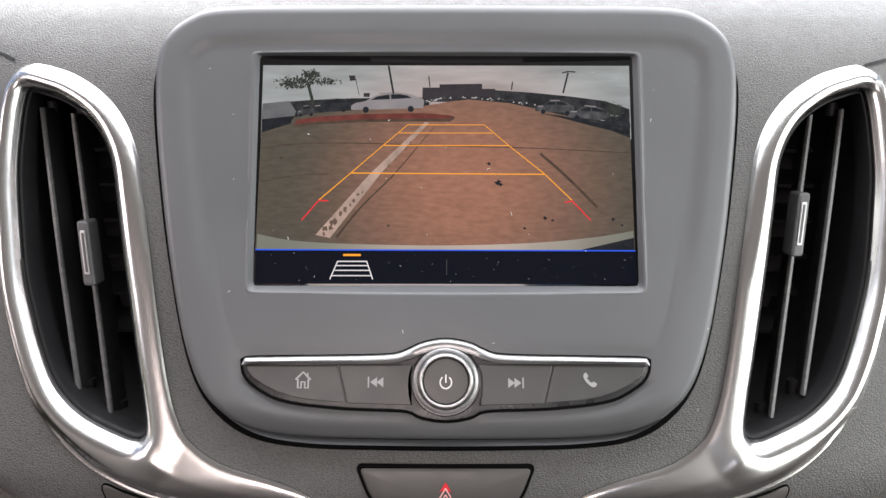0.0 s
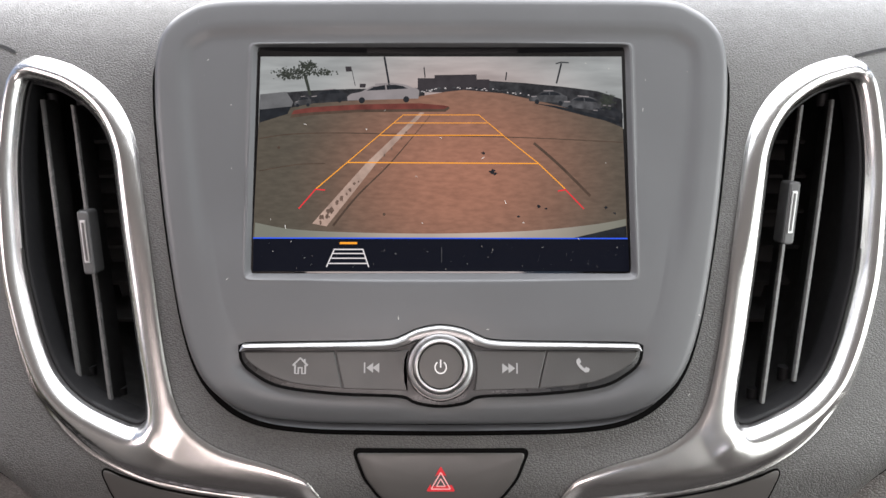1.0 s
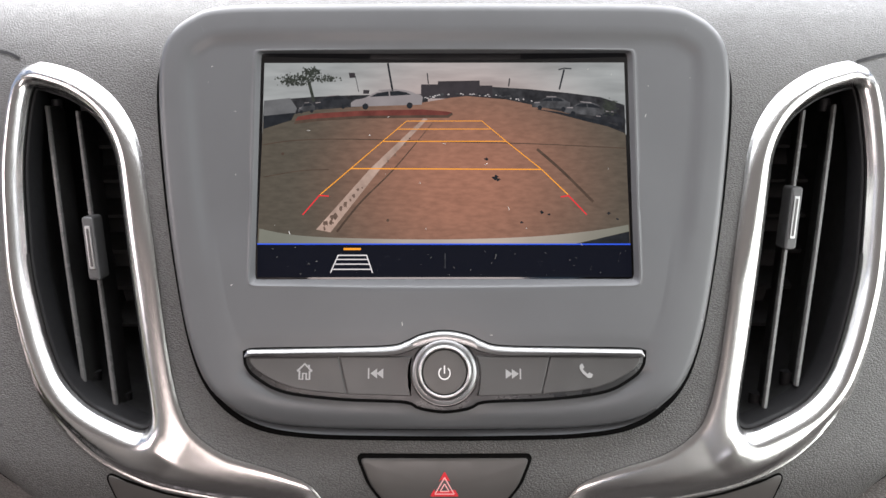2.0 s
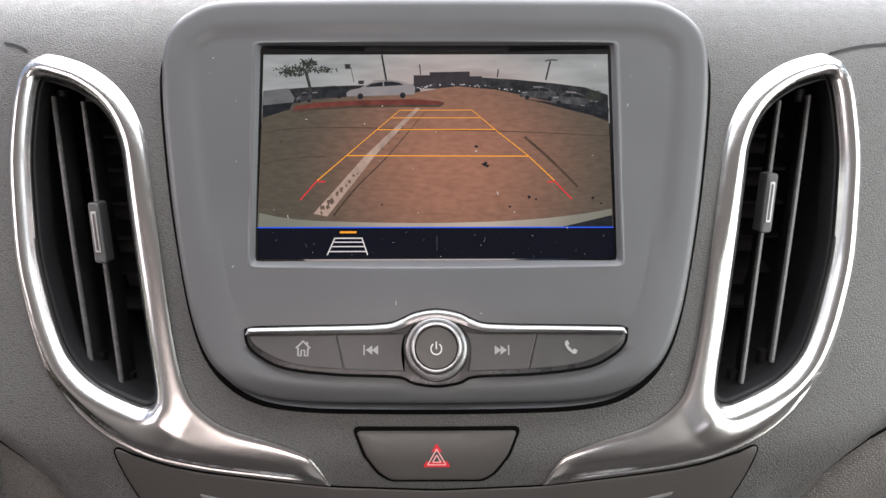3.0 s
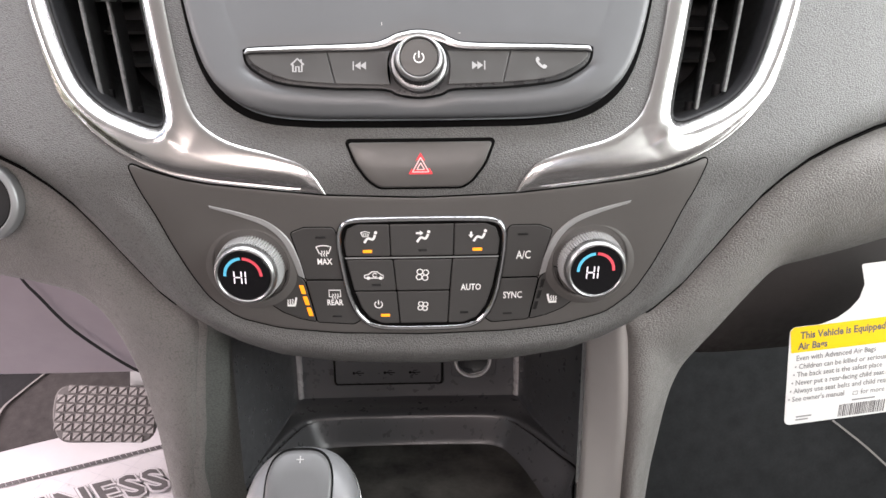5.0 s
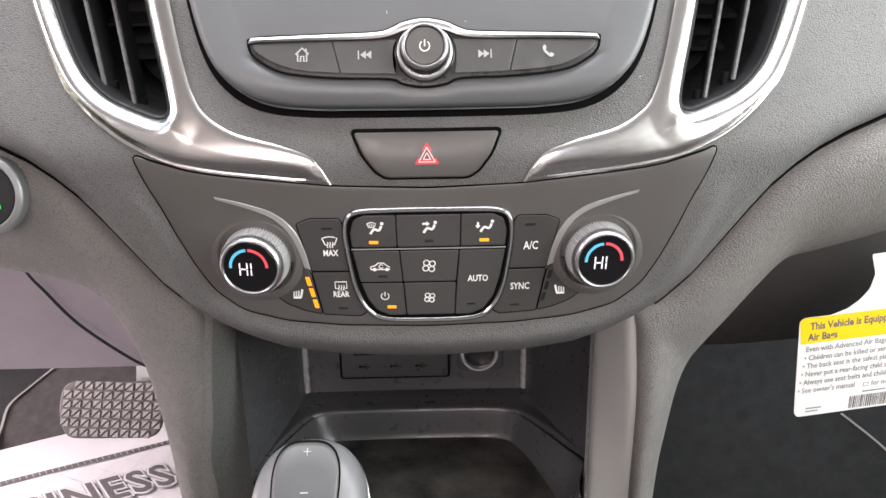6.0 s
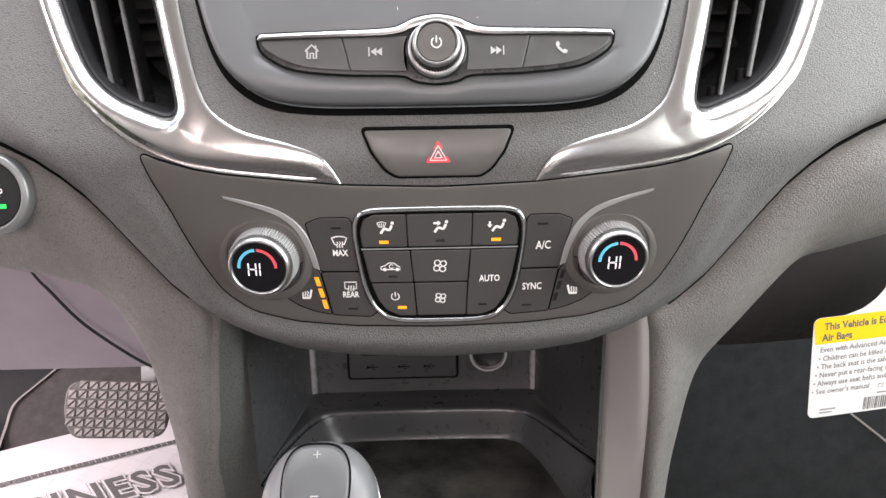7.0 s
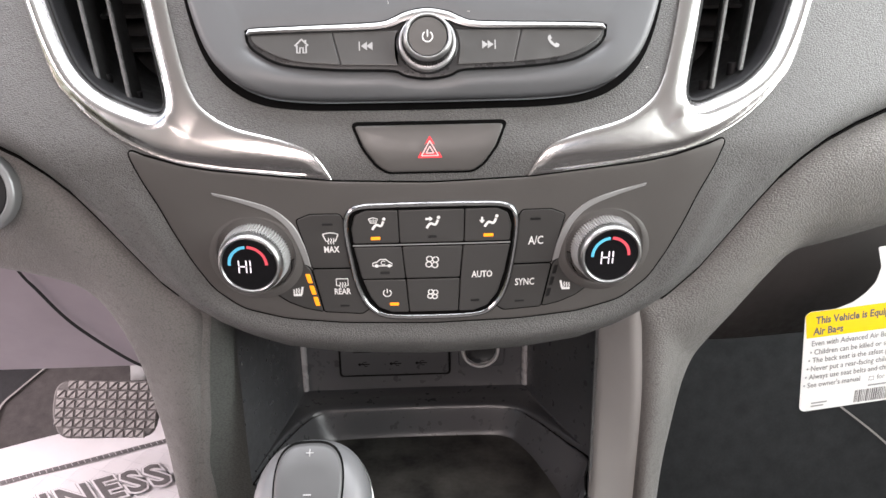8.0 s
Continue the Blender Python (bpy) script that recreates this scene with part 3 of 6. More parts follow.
SHOW_SHINE = glow("shown_bright_car", (0.50, 0.46, 0.46), 1, 0.2, 200)
SHOW_BLACKCAR = glow("shown_black_car", (0.020, 0.021, 0.024), 1, 0.4, 260)
shown_car(-24.2, 761.0, 30, 7.7, SHOW_WHITE, 0.02)
shown_car(-47.5, 760.9, 15.5, 5.4, SHOW_BLACKCAR, 0.03)
shown_car(45.0, 760.2, 16, 5.6, SHOW_GREY, -0.06)
shown_car(59.5, 757.3, 18, 6.2, SHOW_GREY, -0.12)
shown_car(69.5, 754.2, 13, 5.4, SHOW_BLACKCAR, -0.16)
shown_car(-58.0, 759.2, 7, 4.2, SHOW_GREY, 0.05)
SHOW_PICKUP = glow("shown_pale_pickup", (0.13, 0.13, 0.135), 1, 0.2, 150)
shown("shown_pickup", SHOW_PICKUP, -0.28, [[(-76, 764.2), (-65, 765.3), (-62, 761), (-62.7, 758.8), (-75.8, 757.9)]])
shown("shown_shadow", SHOW_DARK, -0.32, [[(-75.8, 757.9), (-62.7, 759.2), (-64.2, 756.1), (-75.8, 752.5)], [(38, 760.6), (48, 759.4), (57, 757.6), (68, 755.2), (75, 752.6), (75, 751.8), (60, 755.4), (46, 759)]])
for tone, seed in ((SHOW_BLACKCAR, 1), (SHOW_GREY, 2), (SHOW_SHINE, 3)):
    bm = bmesh.new()
    rc = random.Random(seed)
    for k in range(34):
        t = rc.random()
        x = -9 + t * 46 if rc.random() < 0.8 else rc.uniform(-9, 2)
        z = float(np.interp(x, (-9, 2, 12, 26, 37), (765.0, 766.6, 766.9, 765.6, 763.4))) + rc.uniform(-0.6, 0.5)
        w, h = rc.uniform(0.4, 1.9) * (0.6 if seed == 3 else 1), rc.uniform(0.3, 0.8) * (0.6 if seed == 3 else 1)
        patch(bm, [(x - w / 2, z), (x - w * 0.3, z + h), (x + w * 0.3, z + h), (x + w / 2, z)], screen_face, -0.30 - 0.02 * seed - 0.0005 * k, 0.0005)
    tagged(part("shown_far_parking", bm, tone, screen, flat=True), kind="stuff")
shown("shown_pole", SHOW_DARK, -0.36, [], [([(-24, 779.9), (-21.8, 768.2)], 0.8), ([(-7.2, 775.6), (-6.7, 771.1)], 0.45), ([(27.7, 773.4), (27.2, 770)], 0.5),
                                          ([(50.9, 777.1), (48.6, 768.7)], 0.7), ([(48.5, 777.0), (50.9, 777.6), (54, 777.4)], 0.5), ([(-37.7, 774.5), (-36.1, 767.8)], 0.25)])
shown("shown_flag", SHOW_BUILD, -0.40, [[(-40.5, 775.8), (-37.9, 775.8), (-37.7, 773.8), (-40, 773.6)], [(-34.2, 768.6), (-31.6, 768.6), (-31.8, 767), (-34.2, 767)]])
shown("shown_red_island", SHOW_RED, -0.30, [[(-61.5, 757.6), (-53.8, 758.9), (-35.1, 760.0), (-9.3, 760.5), (1.3, 759.6), (3.2, 759.2), (1.3, 758.1), (-9.2, 758.1), (-35, 757.9), (-53.7, 756.8), (-62.6, 755.9)]])
shown("shown_curb", SHOW_CRACK, -0.26, [[(-62.6, 755.9), (-53.7, 756.8), (-35, 757.9), (-9.2, 758.1), (1.3, 758.1), (3.2, 759.2), (3.7, 758.4), (1.8, 757), (-9.2, 757), (-35, 756.8), (-53.7, 755.7), (-63, 754.5)]])
shown("shown_stripe", SHOW_STRIPE, -0.27, [[(-52.5, 712.2), (-46.6, 711.1), (-26.4, 736.4), (-6.9, 756.6), (-8.7, 756.8), (-30.7, 736.4)]])
SHOW_WORN = glow("shown_worn_paint", (0.13, 0.085, 0.065), 1, 0.4, 300)
rw = random.Random(21)
worn = []
for k in range(26):
    t = rw.random() ** 1.6
    cx, cz = -49.5 + 42 * t, 712.5 + 43.5 * t
    r = (1.9 - 1.5 * t) * rw.uniform(0.2, 0.8)
    cx += rw.uniform(-1, 1) * (2.0 - 1.7 * t)
    worn.append([(cx + r * math.cos(a) * rw.uniform(0.4, 1.0), cz + 1.3 * r * math.sin(a) * rw.uniform(0.4, 1.0)) for a in np.linspace(0, 6.28, 8, endpoint=False)])
shown("shown_worn_patch", SHOW_WORN, -0.275, worn)
def blot(x, z, r, seed):
    """An irregular oil spot in the picture."""
    rs = random.Random(seed)
    return [(x + r * math.cos(a) * rs.uniform(0.5, 1.5), z + r * math.sin(a) * rs.uniform(0.3, 1.0)) for a in np.linspace(0, 6.28, 11, endpoint=False)]


shown("shown_spot", SHOW_DARK, -0.25, [blot(21.3, 732.8, 1.3, 1), blot(22.4, 731.9, 0.9, 2), blot(17.6, 740.2, 0.8, 3), blot(40.1, 718.9, 0.9, 4), blot(43.0, 718.0, 0.5, 5), blot(31.7, 714.9, 0.6, 6), blot(67.4, 718.5, 0.8, 7), blot(71.0, 716.2, 0.7, 8)])
shown("shown_joint", SHOW_CRACK, -0.24, [circle(x, z, r, 9) for x, z, r in ( (-23.2, 715.8, 0.6), (-67.3, 742.4, 0.6))],
      [(smooth([(-44, 711.3), (-34.4, 723), (-20.7, 736.4), (-4.5, 755.4)], 20, False), (0.9, 0.2)),
       (smooth([(-75.8, 746), (-62.8, 747.8), (-39.5, 748.3), (2.5, 747.2), (37.5, 746.3), (75.6, 744.5)], 30, False), 0.35),
       (smooth([(38.6, 744.2), (48.9, 735.3), (61.3, 723)], 14, False), 1.1), (smooth([(-75, 733), (-60, 735.5), (-48, 736)], 10, False), 0.3)])
shown("shown_bumper", SHOW_BUMPER, -0.30, [smooth([(-75.8, 712.6), (-61.7, 710.1), (-38.7, 708.8), (0.3, 708.3), (36.9, 709.4), (62, 711.8), (75.4, 714.0)], 40, False) + [(75.5, 711.4), (62.1, 708.4), (52.9, 706.4), (-75.9, 706.4)]])
shown("shown_bumper_edge", SHOW_DARK, -0.33, [[(52.9, 706.4), (62.1, 708.4), (75.5, 711.3), (75.6, 706.4)]])
shown("guide_line", SHOW_YELLOW, -0.45, [[(-41.1, 705), (-34, 705), (-34, 704.2), (-41.1, 704.2)]], [
    ([(-51.3, 725.9), (-38.8, 736.4), (-25.5, 747.6), (-15.8, 755.7)], (0.42, 0.25)), ([(51, 725.9), (40.1, 736.2), (25.8, 747.4), (15.8, 755.7)], (0.42, 0.25))], "thin amber parking guide")
for a, b, w in (((-15.8, 755.7), (15.8, 755.7), 0.26), ((-19.5, 752.4), (19.3, 752.4), 0.28), ((-25.5, 747.4), (25.8, 747.4), 0.34), ((-38.8, 736.4), (40.1, 736.0), 0.42)):
    shown("guide_line", SHOW_YELLOW, -0.48, [], [([a, b], w)])
shown("warning_line", SHOW_REDLINE, -0.5, [], [([(-58.2, 718), (-51.3, 725.9)], 0.5), ([(-51.3, 725.7), (-47.6, 725.4)], 0.5), ([(58.4, 718), (51, 725.7)], 0.5), ([(51, 725.5), (48, 725)], 0.5)])
shown("status_bar", SHOW_NAVY, -0.40, [[(-76.2, 706.4), (76.0, 706.4), (75.9, 693.7), (-75.9, 693.7)]], label="near-black strip below the picture")
shown("status_line", SHOW_BLUE, -0.55, [], [([(-76.3, 706.6), (75.8, 706.4)], 0.5)])
shown("view_icon", SHOW_ICON, -0.55, [], [([(-46.2, 695.4), (-43.1, 702.4)], 0.45), ([(-43.1, 702.2), (-31.7, 702.2)], 0.45), ([(-31.7, 702.4), (-29.1, 695.4)], 0.45),
                                         ([(-43.6, 700.6), (-31.2, 700.6)], 0.4), ([(-44.3, 698.8), (-30.5, 698.8)], 0.4), ([(-45.2, 696.8), (-29.9, 696.8)], 0.4)])
shown("separator", SHOW_GREY, -0.55, [], [([(0.3, 703), (0.3, 697.2)], 0.25)])

# buttons below the screen
TRAYBLACK = material("dark_satin_tray", (0.022, 0.022, 0.023), 0.30, mottle=0.05)
part("button_tray", plate_mesh(TRAY, bezel_face, 0.4, 5, 0.5, fill=5), TRAYBLACK, display_unit)
trim_top = smooth([(-78.6, 665.6), (-77.8, 667.0), (-76.3, 667.5), (-52, 668.3), (-22.5, 669.2), (-14.8, 671), (-9.3, 673.4), (0, 674.9), (9.3, 673.4), (14.8, 671), (22.5, 669.2), (52, 668.3), (76.3, 667.5), (77.8, 667.0), (78.6, 665.6)], 90, False)
trim_low = smooth([(-78.4, 664.8), (-76.5, 665.1), (-75.0, 665.3), (-52, 665.8), (-24, 666.1), (-14.5, 667.4), (-9.5, 669.2), (0, 671.2), (9.5, 669.2), (14.5, 667.4), (24, 666.1), (52, 665.8), (75, 665.3), (76.5, 665.1), (78.4, 664.8)], 90, False)
bm = bmesh.new()
rings = []
for t, o in ((0, 3.0), (0, -0.6), (0.12, -1.3), (0.45, -1.7), (0.85, -1.2), (1, -0.3), (1, 3.0)):
    rings.append([on(bezel_face, a[0] * (1 - t) + b[0] * t, a[1] * (1 - t) + b[1] * t, o) for a, b in zip(trim_top, trim_low)])
loft(bm, rings, closed=False)
bm2 = bmesh.new()
ribbon(bm2, TRAY, 1.1, bezel_face, 0.25, closed=True, thick=0.8)
part("tray_outline", bm2, GAP, display_unit, "black joint round the button tray")
part("chrome_trim", bm, STRIP, display_unit, "polished chrome strip above the buttons")


DISPLAY_BUTTON = material("grey_rubbery_button", (0.062, 0.061, 0.060), 0.36, mottle=0.06, bump=0.08)


def button(name, outline, face, front, mat, parent, label="", corner=0.5, bevel=0.5, dome=0.0, depth=3.0):
    return part(name, plate_mesh(rounded(outline, corner), face, front, depth, bevel, fill=3 if dome else 0, dome=dome), mat, parent, label, sharp=12)


HOME = [(-77.0, 664.6), (-41.6, 665.4), (-38.0, 651.9), (-52, 652.8), (-59, 653.8), (-65, 655.6), (-70, 657.8), (-74.4, 660.4), (-76.7, 662.8)]
PREV = [(-41.1, 665.4), (-12.4, 665.8), (-13.6, 662.5), (-13.9, 659), (-13.6, 655), (-12.6, 651.3), (-37.5, 651.8)]
home_button = button("home_button", HOME, bezel_face, -0.4, DISPLAY_BUTTON, display_unit, "dark button with a house sign")
previous_button = button("previous_button", PREV, bezel_face, -0.4, DISPLAY_BUTTON, display_unit, "dark button with a skip-back sign")
next_button = button("next_button", flip(PREV), bezel_face, -0.4, DISPLAY_BUTTON, display_unit, "dark button with a skip-ahead sign")
phone_button = button("phone_button", flip(HOME), bezel_face, -0.4, DISPLAY_BUTTON, display_unit, "dark button with a telephone sign")


def sign(name, face, off, parent, mat=PRINT_DIM, patches=(), lines=()):
    bm = bmesh.new()
    for k, p in enumerate(patches):
        patch(bm, p, face, off - 0.004 * k, 0.1)
    for k, (pts, w) in enumerate(lines):
        ribbon(bm, pts, w, face, off - 0.02 - 0.004 * k, thick=0.1)
    return part(name, bm, mat, parent, flat=True)


def shift(pts, x, z, s=1.0):
    return [(x + a * s, z + b * s) for a, b in pts]


hx, hz = -54.6, 659.9
sign("house_sign", bezel_face, -0.6, home_button, PRINT_DIM, [], [
    (shift([(-2.9, 0.2), (0, 2.9), (2.9, 0.2)], hx, hz), 0.75), (shift([(-2.0, 0.4), (-2.0, -2.7), (-0.7, -2.7), (-0.7, -0.6), (0.7, -0.6), (0.7, -2.7), (2.0, -2.7), (2.0, 0.4)], hx, hz), 0.7),
    (shift([(1.7, 2.6), (1.7, 1.4)], hx, hz), 0.7)])


def skip_sign(parent, x, z, s):
    tri = [(0, 0), (2.6, 1.75), (2.6, -1.75)]
    sign("skip_sign", bezel_face, -0.6, parent, PRINT_DIM, [shift([(a * s, b) for a, b in tri], x - 1.6 * s, z), shift([(a * s, b) for a, b in tri], x + 0.8 * s, z)],
         [([(x - 2.3 * s, z + 1.9), (x - 2.3 * s, z - 1.9)], 0.55)])


skip_sign(previous_button, -27.2, 659.6, 1)
skip_sign(next_button, 27.2, 659.4, -1)
px, pz = 55.4, 660.2
sign("phone_sign", bezel_face, -0.6, phone_button, PRINT_DIM, [shift([(-2.6, 2.0), (-1.6, 2.7), (-0.8, 1.3), (-1.5, 0.6), (0.4, -1.2), (1.1, -0.6), (2.5, -1.4), (1.9, -2.5), (0.6, -2.6), (-1.6, -0.9), (-2.7, 0.9)], px, pz)])


def turned(bm, rings, centre, tilt, n=64, yaw=0.0):
    """A turned body: (radius, height toward the viewer) rings about an axis that leans tilt degrees up and yaw degrees aside."""
    m = Matrix.Translation(centre) @ Matrix.Rotation(radians(yaw), 4, "Z") @ Matrix.Rotation(radians(90 - tilt), 4, "X")
    loft(bm, [[m @ Vector((r * math.cos(a) / 1000, r * math.sin(a) / 1000, h / 1000)) for a in np.linspace(0, 2 * math.pi, n, endpoint=False)] for r, h in rings])
    return m


def capped(bm, rings, centre, tilt, n=64, yaw=0.0):
    turned(bm, rings + [(0.01, rings[-1][1])], centre, tilt, n, yaw)


def knurl(bm, r0, r1, h0, h1, centre, tilt, teeth, yaw=0.0):
    """A knurled band: teeth as real ridges round a slightly conical ring."""
    m = Matrix.Translation(centre) @ Matrix.Rotation(radians(yaw), 4, "Z") @ Matrix.Rotation(radians(90 - tilt), 4, "X")
    rings = []
    for h, r in ((h0, r0), (h0 + 0.3, r0), (h1 - 0.3, r1), (h1, r1)):
        ring = []
        for i in range(teeth * 4):
            a = 2 * math.pi * i / (teeth * 4)
            rr = r - (0.9 if i % 4 in (0, 3) else 0.0)
            ring.append(m @ Vector((rr * math.cos(a) / 1000, rr * math.sin(a) / 1000, h / 1000)))
        rings.append(ring)
    loft(bm, rings)


power_knob = tagged(new("power_knob"), "chrome-ringed rotary knob with a power sign")
power_knob.parent = display_unit
kc = on(bezel_face, 0, 660.0, 0)
bm = bmesh.new()
capped(bm, [(13.4, -2), (13.4, 0.6), (12.9, 1.2)], kc, 20)
part("knob_seat", bm, GLOSS, power_knob)
bm = bmesh.new()
turned(bm, [(12.5, 0.8), (12.5, 2.2), (12.2, 2.9), (11.4, 3.4), (10.6, 3.4), (10.4, 2.4)], kc, 20)
part("knob_flange", bm, DARKSILVER, power_knob, "dark silver flange at the knob's foot")
bm = bmesh.new()
knurl(bm, 11.2, 10.8, 2.6, 8.5, kc, 20, 56)
part("knurled_band", bm, BUTTON, power_knob, "black knurled band")
bm = bmesh.new()
turned(bm, [(10.2, 8.1), (10.5, 8.4), (10.6, 8.8), (10.4, 9.4), (10.1, 10.0), (9.7, 10.5), (9.4, 10.7), (9.0, 10.7), (8.7, 10.4), (8.6, 9.8), (8.6, 8.0)], kc, 20)
part("knob_ring", bm, STRIP, power_knob, "satin silver ring")
bm = bmesh.new()
capped(bm, [(8.35, 7.6), (8.35, 9.9), (8.0, 10.3), (7.2, 10.4), (4.0, 10.5)], kc, 20)
part("knob_cap", bm, PANEL, power_knob)


def cap_face(x, z):
    return bezel_face(0, 0.66) + LEAN_BACK * (z - 0.66) - 0.0109 / math.cos(radians(20))


sign("power_sign", cap_face, -0.25, power_knob, PRINT, [], [(circle(0, 663.4, 2.1, 26, 35, 325), 0.45), ([(0, 666.1), (0, 663.3)], 0.5)])

# dust on the housing and the screen
bm = bmesh.new()
rd = random.Random(11)
for k in range(110):
    x, z = (rd.uniform(-105, 105), rd.uniform(645, 798)) if k < 60 else (rd.uniform(-74, 74), rd.uniform(694.5, 705))
    face, off = (screen_face, -0.62) if abs(x) < 75 and 694 < z < 780 else (bezel_face, bezel_height(x, z, 30) - 0.12)
    if from_tray(x, z) < 3 or (abs(x) < 82 and 688 < z < 786 and not (abs(x) < 75 and 694 < z < 780)):
        continue
    a, r = rd.uniform(0, 6.28), rd.uniform(0.12, 0.30) * (1.0 if k < 60 else 0.42)
    l = r * rd.uniform(0.3, 2.8)
    ribbon(bm, [(x - l * math.cos(a), z - l * math.sin(a)), (x, z + 0.1), (x + l * math.cos(a), z + l * math.sin(a))], (r, r * 0.6), face, off, thick=0.04)
DUST = material("pale_dust", (0.55, 0.54, 0.52), 0.9)
tagged(part("dust", bm, DUST, display_unit, "pale specks of dust and lint", flat=True), kind="stuff")

# ---- hazard switch ----
hazard = thing("hazard_switch", "dark flat hazard switch with a red triangle sign", "switch")
hazard_pad = [(x * 0.975, 615.5 + (z - 615.5) * 0.95 - 0.3) for x, z in HAZARD]
part("switch_pad", plate_mesh(rounded(hazard_pad, 2.2), skin_face, -1.2, 6, 0.9, fill=5), PANEL, hazard)
part("switch_seat", plate_mesh(inset(rounded(HAZARD, 2.2), -0.7), skin_face, -0.55, 4, 0.2, fill=5), GAP, hazard)
tri = [(0, 621.2), (5.7, 611.2), (-5.7, 611.2)]
tri_red = sign("triangle", skin_face, -1.4, hazard, RED, [rounded(tri, 0.8)])
ctr = (0, 614.4)
ring1 = [(ctr[0] + (x - ctr[0]) * 0.66, ctr[1] + (z - ctr[1]) * 0.66) for x, z in tri]
ring2 = [(ctr[0] + (x - ctr[0]) * 0.30, ctr[1] + (z - ctr[1]) * 0.30) for x, z in tri]
bm = bmesh.new()
for rr in (ring1, ring2):
    for a, b in zip(rr, rr[1:] + rr[:1]):
        ribbon(bm, [a, b], 0.45, skin_face, -1.55, thick=0.05)
part("triangle_line", bm, PINK, tri_red, flat=True)

# ---- air vents ----


# the chrome's outer outline: round the opening, out along the tail below the display, back under the opening
def ring_out():
    out = []
    for i, (p, q) in enumerate(zip(VENT_IN, inset(VENT_IN, -1.0))):
        a, b = VENT_IN[i - 1], VENT_IN[(i + 1) % len(VENT_IN)]
        w = 11.2 + 1.6 * (b[1] - a[1]) / (math.hypot(b[0] - a[0], b[1] - a[1]) + 1e-9)
        out.append((p[0] + (q[0] - p[0]) * w, p[1] + (q[1] - p[1]) * w))
    return out


TAIL_UP = [(124.2, 714.5), (120.5, 697.5), (116.6, 679), (112.4, 661), (109.6, 651), (106.5, 642.5), (101, 634), (88, 626), (67.5, 620.5), (54.5, 615.8), (49.2, 610.4), (46.5, 606), (44.3, 601.8)]
TAIL_LOW = [(44.3, 601.6), (47, 602.0), (58, 603.2), (72, 604.7), (92, 606.8), (106, 609), (119, 611.9), (132, 617.2), (144, 623.6), (156, 632.5), (163, 639)]


def chrome_outline():
    """Points round the chrome and, for each, which edge it belongs to (0 ring, 1 upper tail, 2 lower tail)."""
    ring = smooth(ring_out(), 330)
    up, low = smooth(TAIL_UP, 130, False), smooth(TAIL_LOW, 150, False)

    def nearest(p):
        return min(range(len(ring)), key=lambda i: math.dist(ring[i], p))
    a, b = nearest(low[-1]), nearest(up[0])
    # the way round that passes over the top of the opening
    walk_on = [(a + k) % len(ring) for k in range(len(ring))]
    fore = walk_on[4:walk_on.index(b) - 3]
    walk_back = [(a - k) % len(ring) for k in range(len(ring))]
    back = walk_back[4:walk_back.index(b) - 3]
    way = fore if max(ring[i][1] for i in fore) > 740 and min(ring[i][1] for i in fore) > 630 else back
    pts = [ring[i] for i in way] + up + low[1:]
    kinds = [0] * len(way) + [1] * len(up) + [2] * (len(low) - 1)
    return pts, kinds


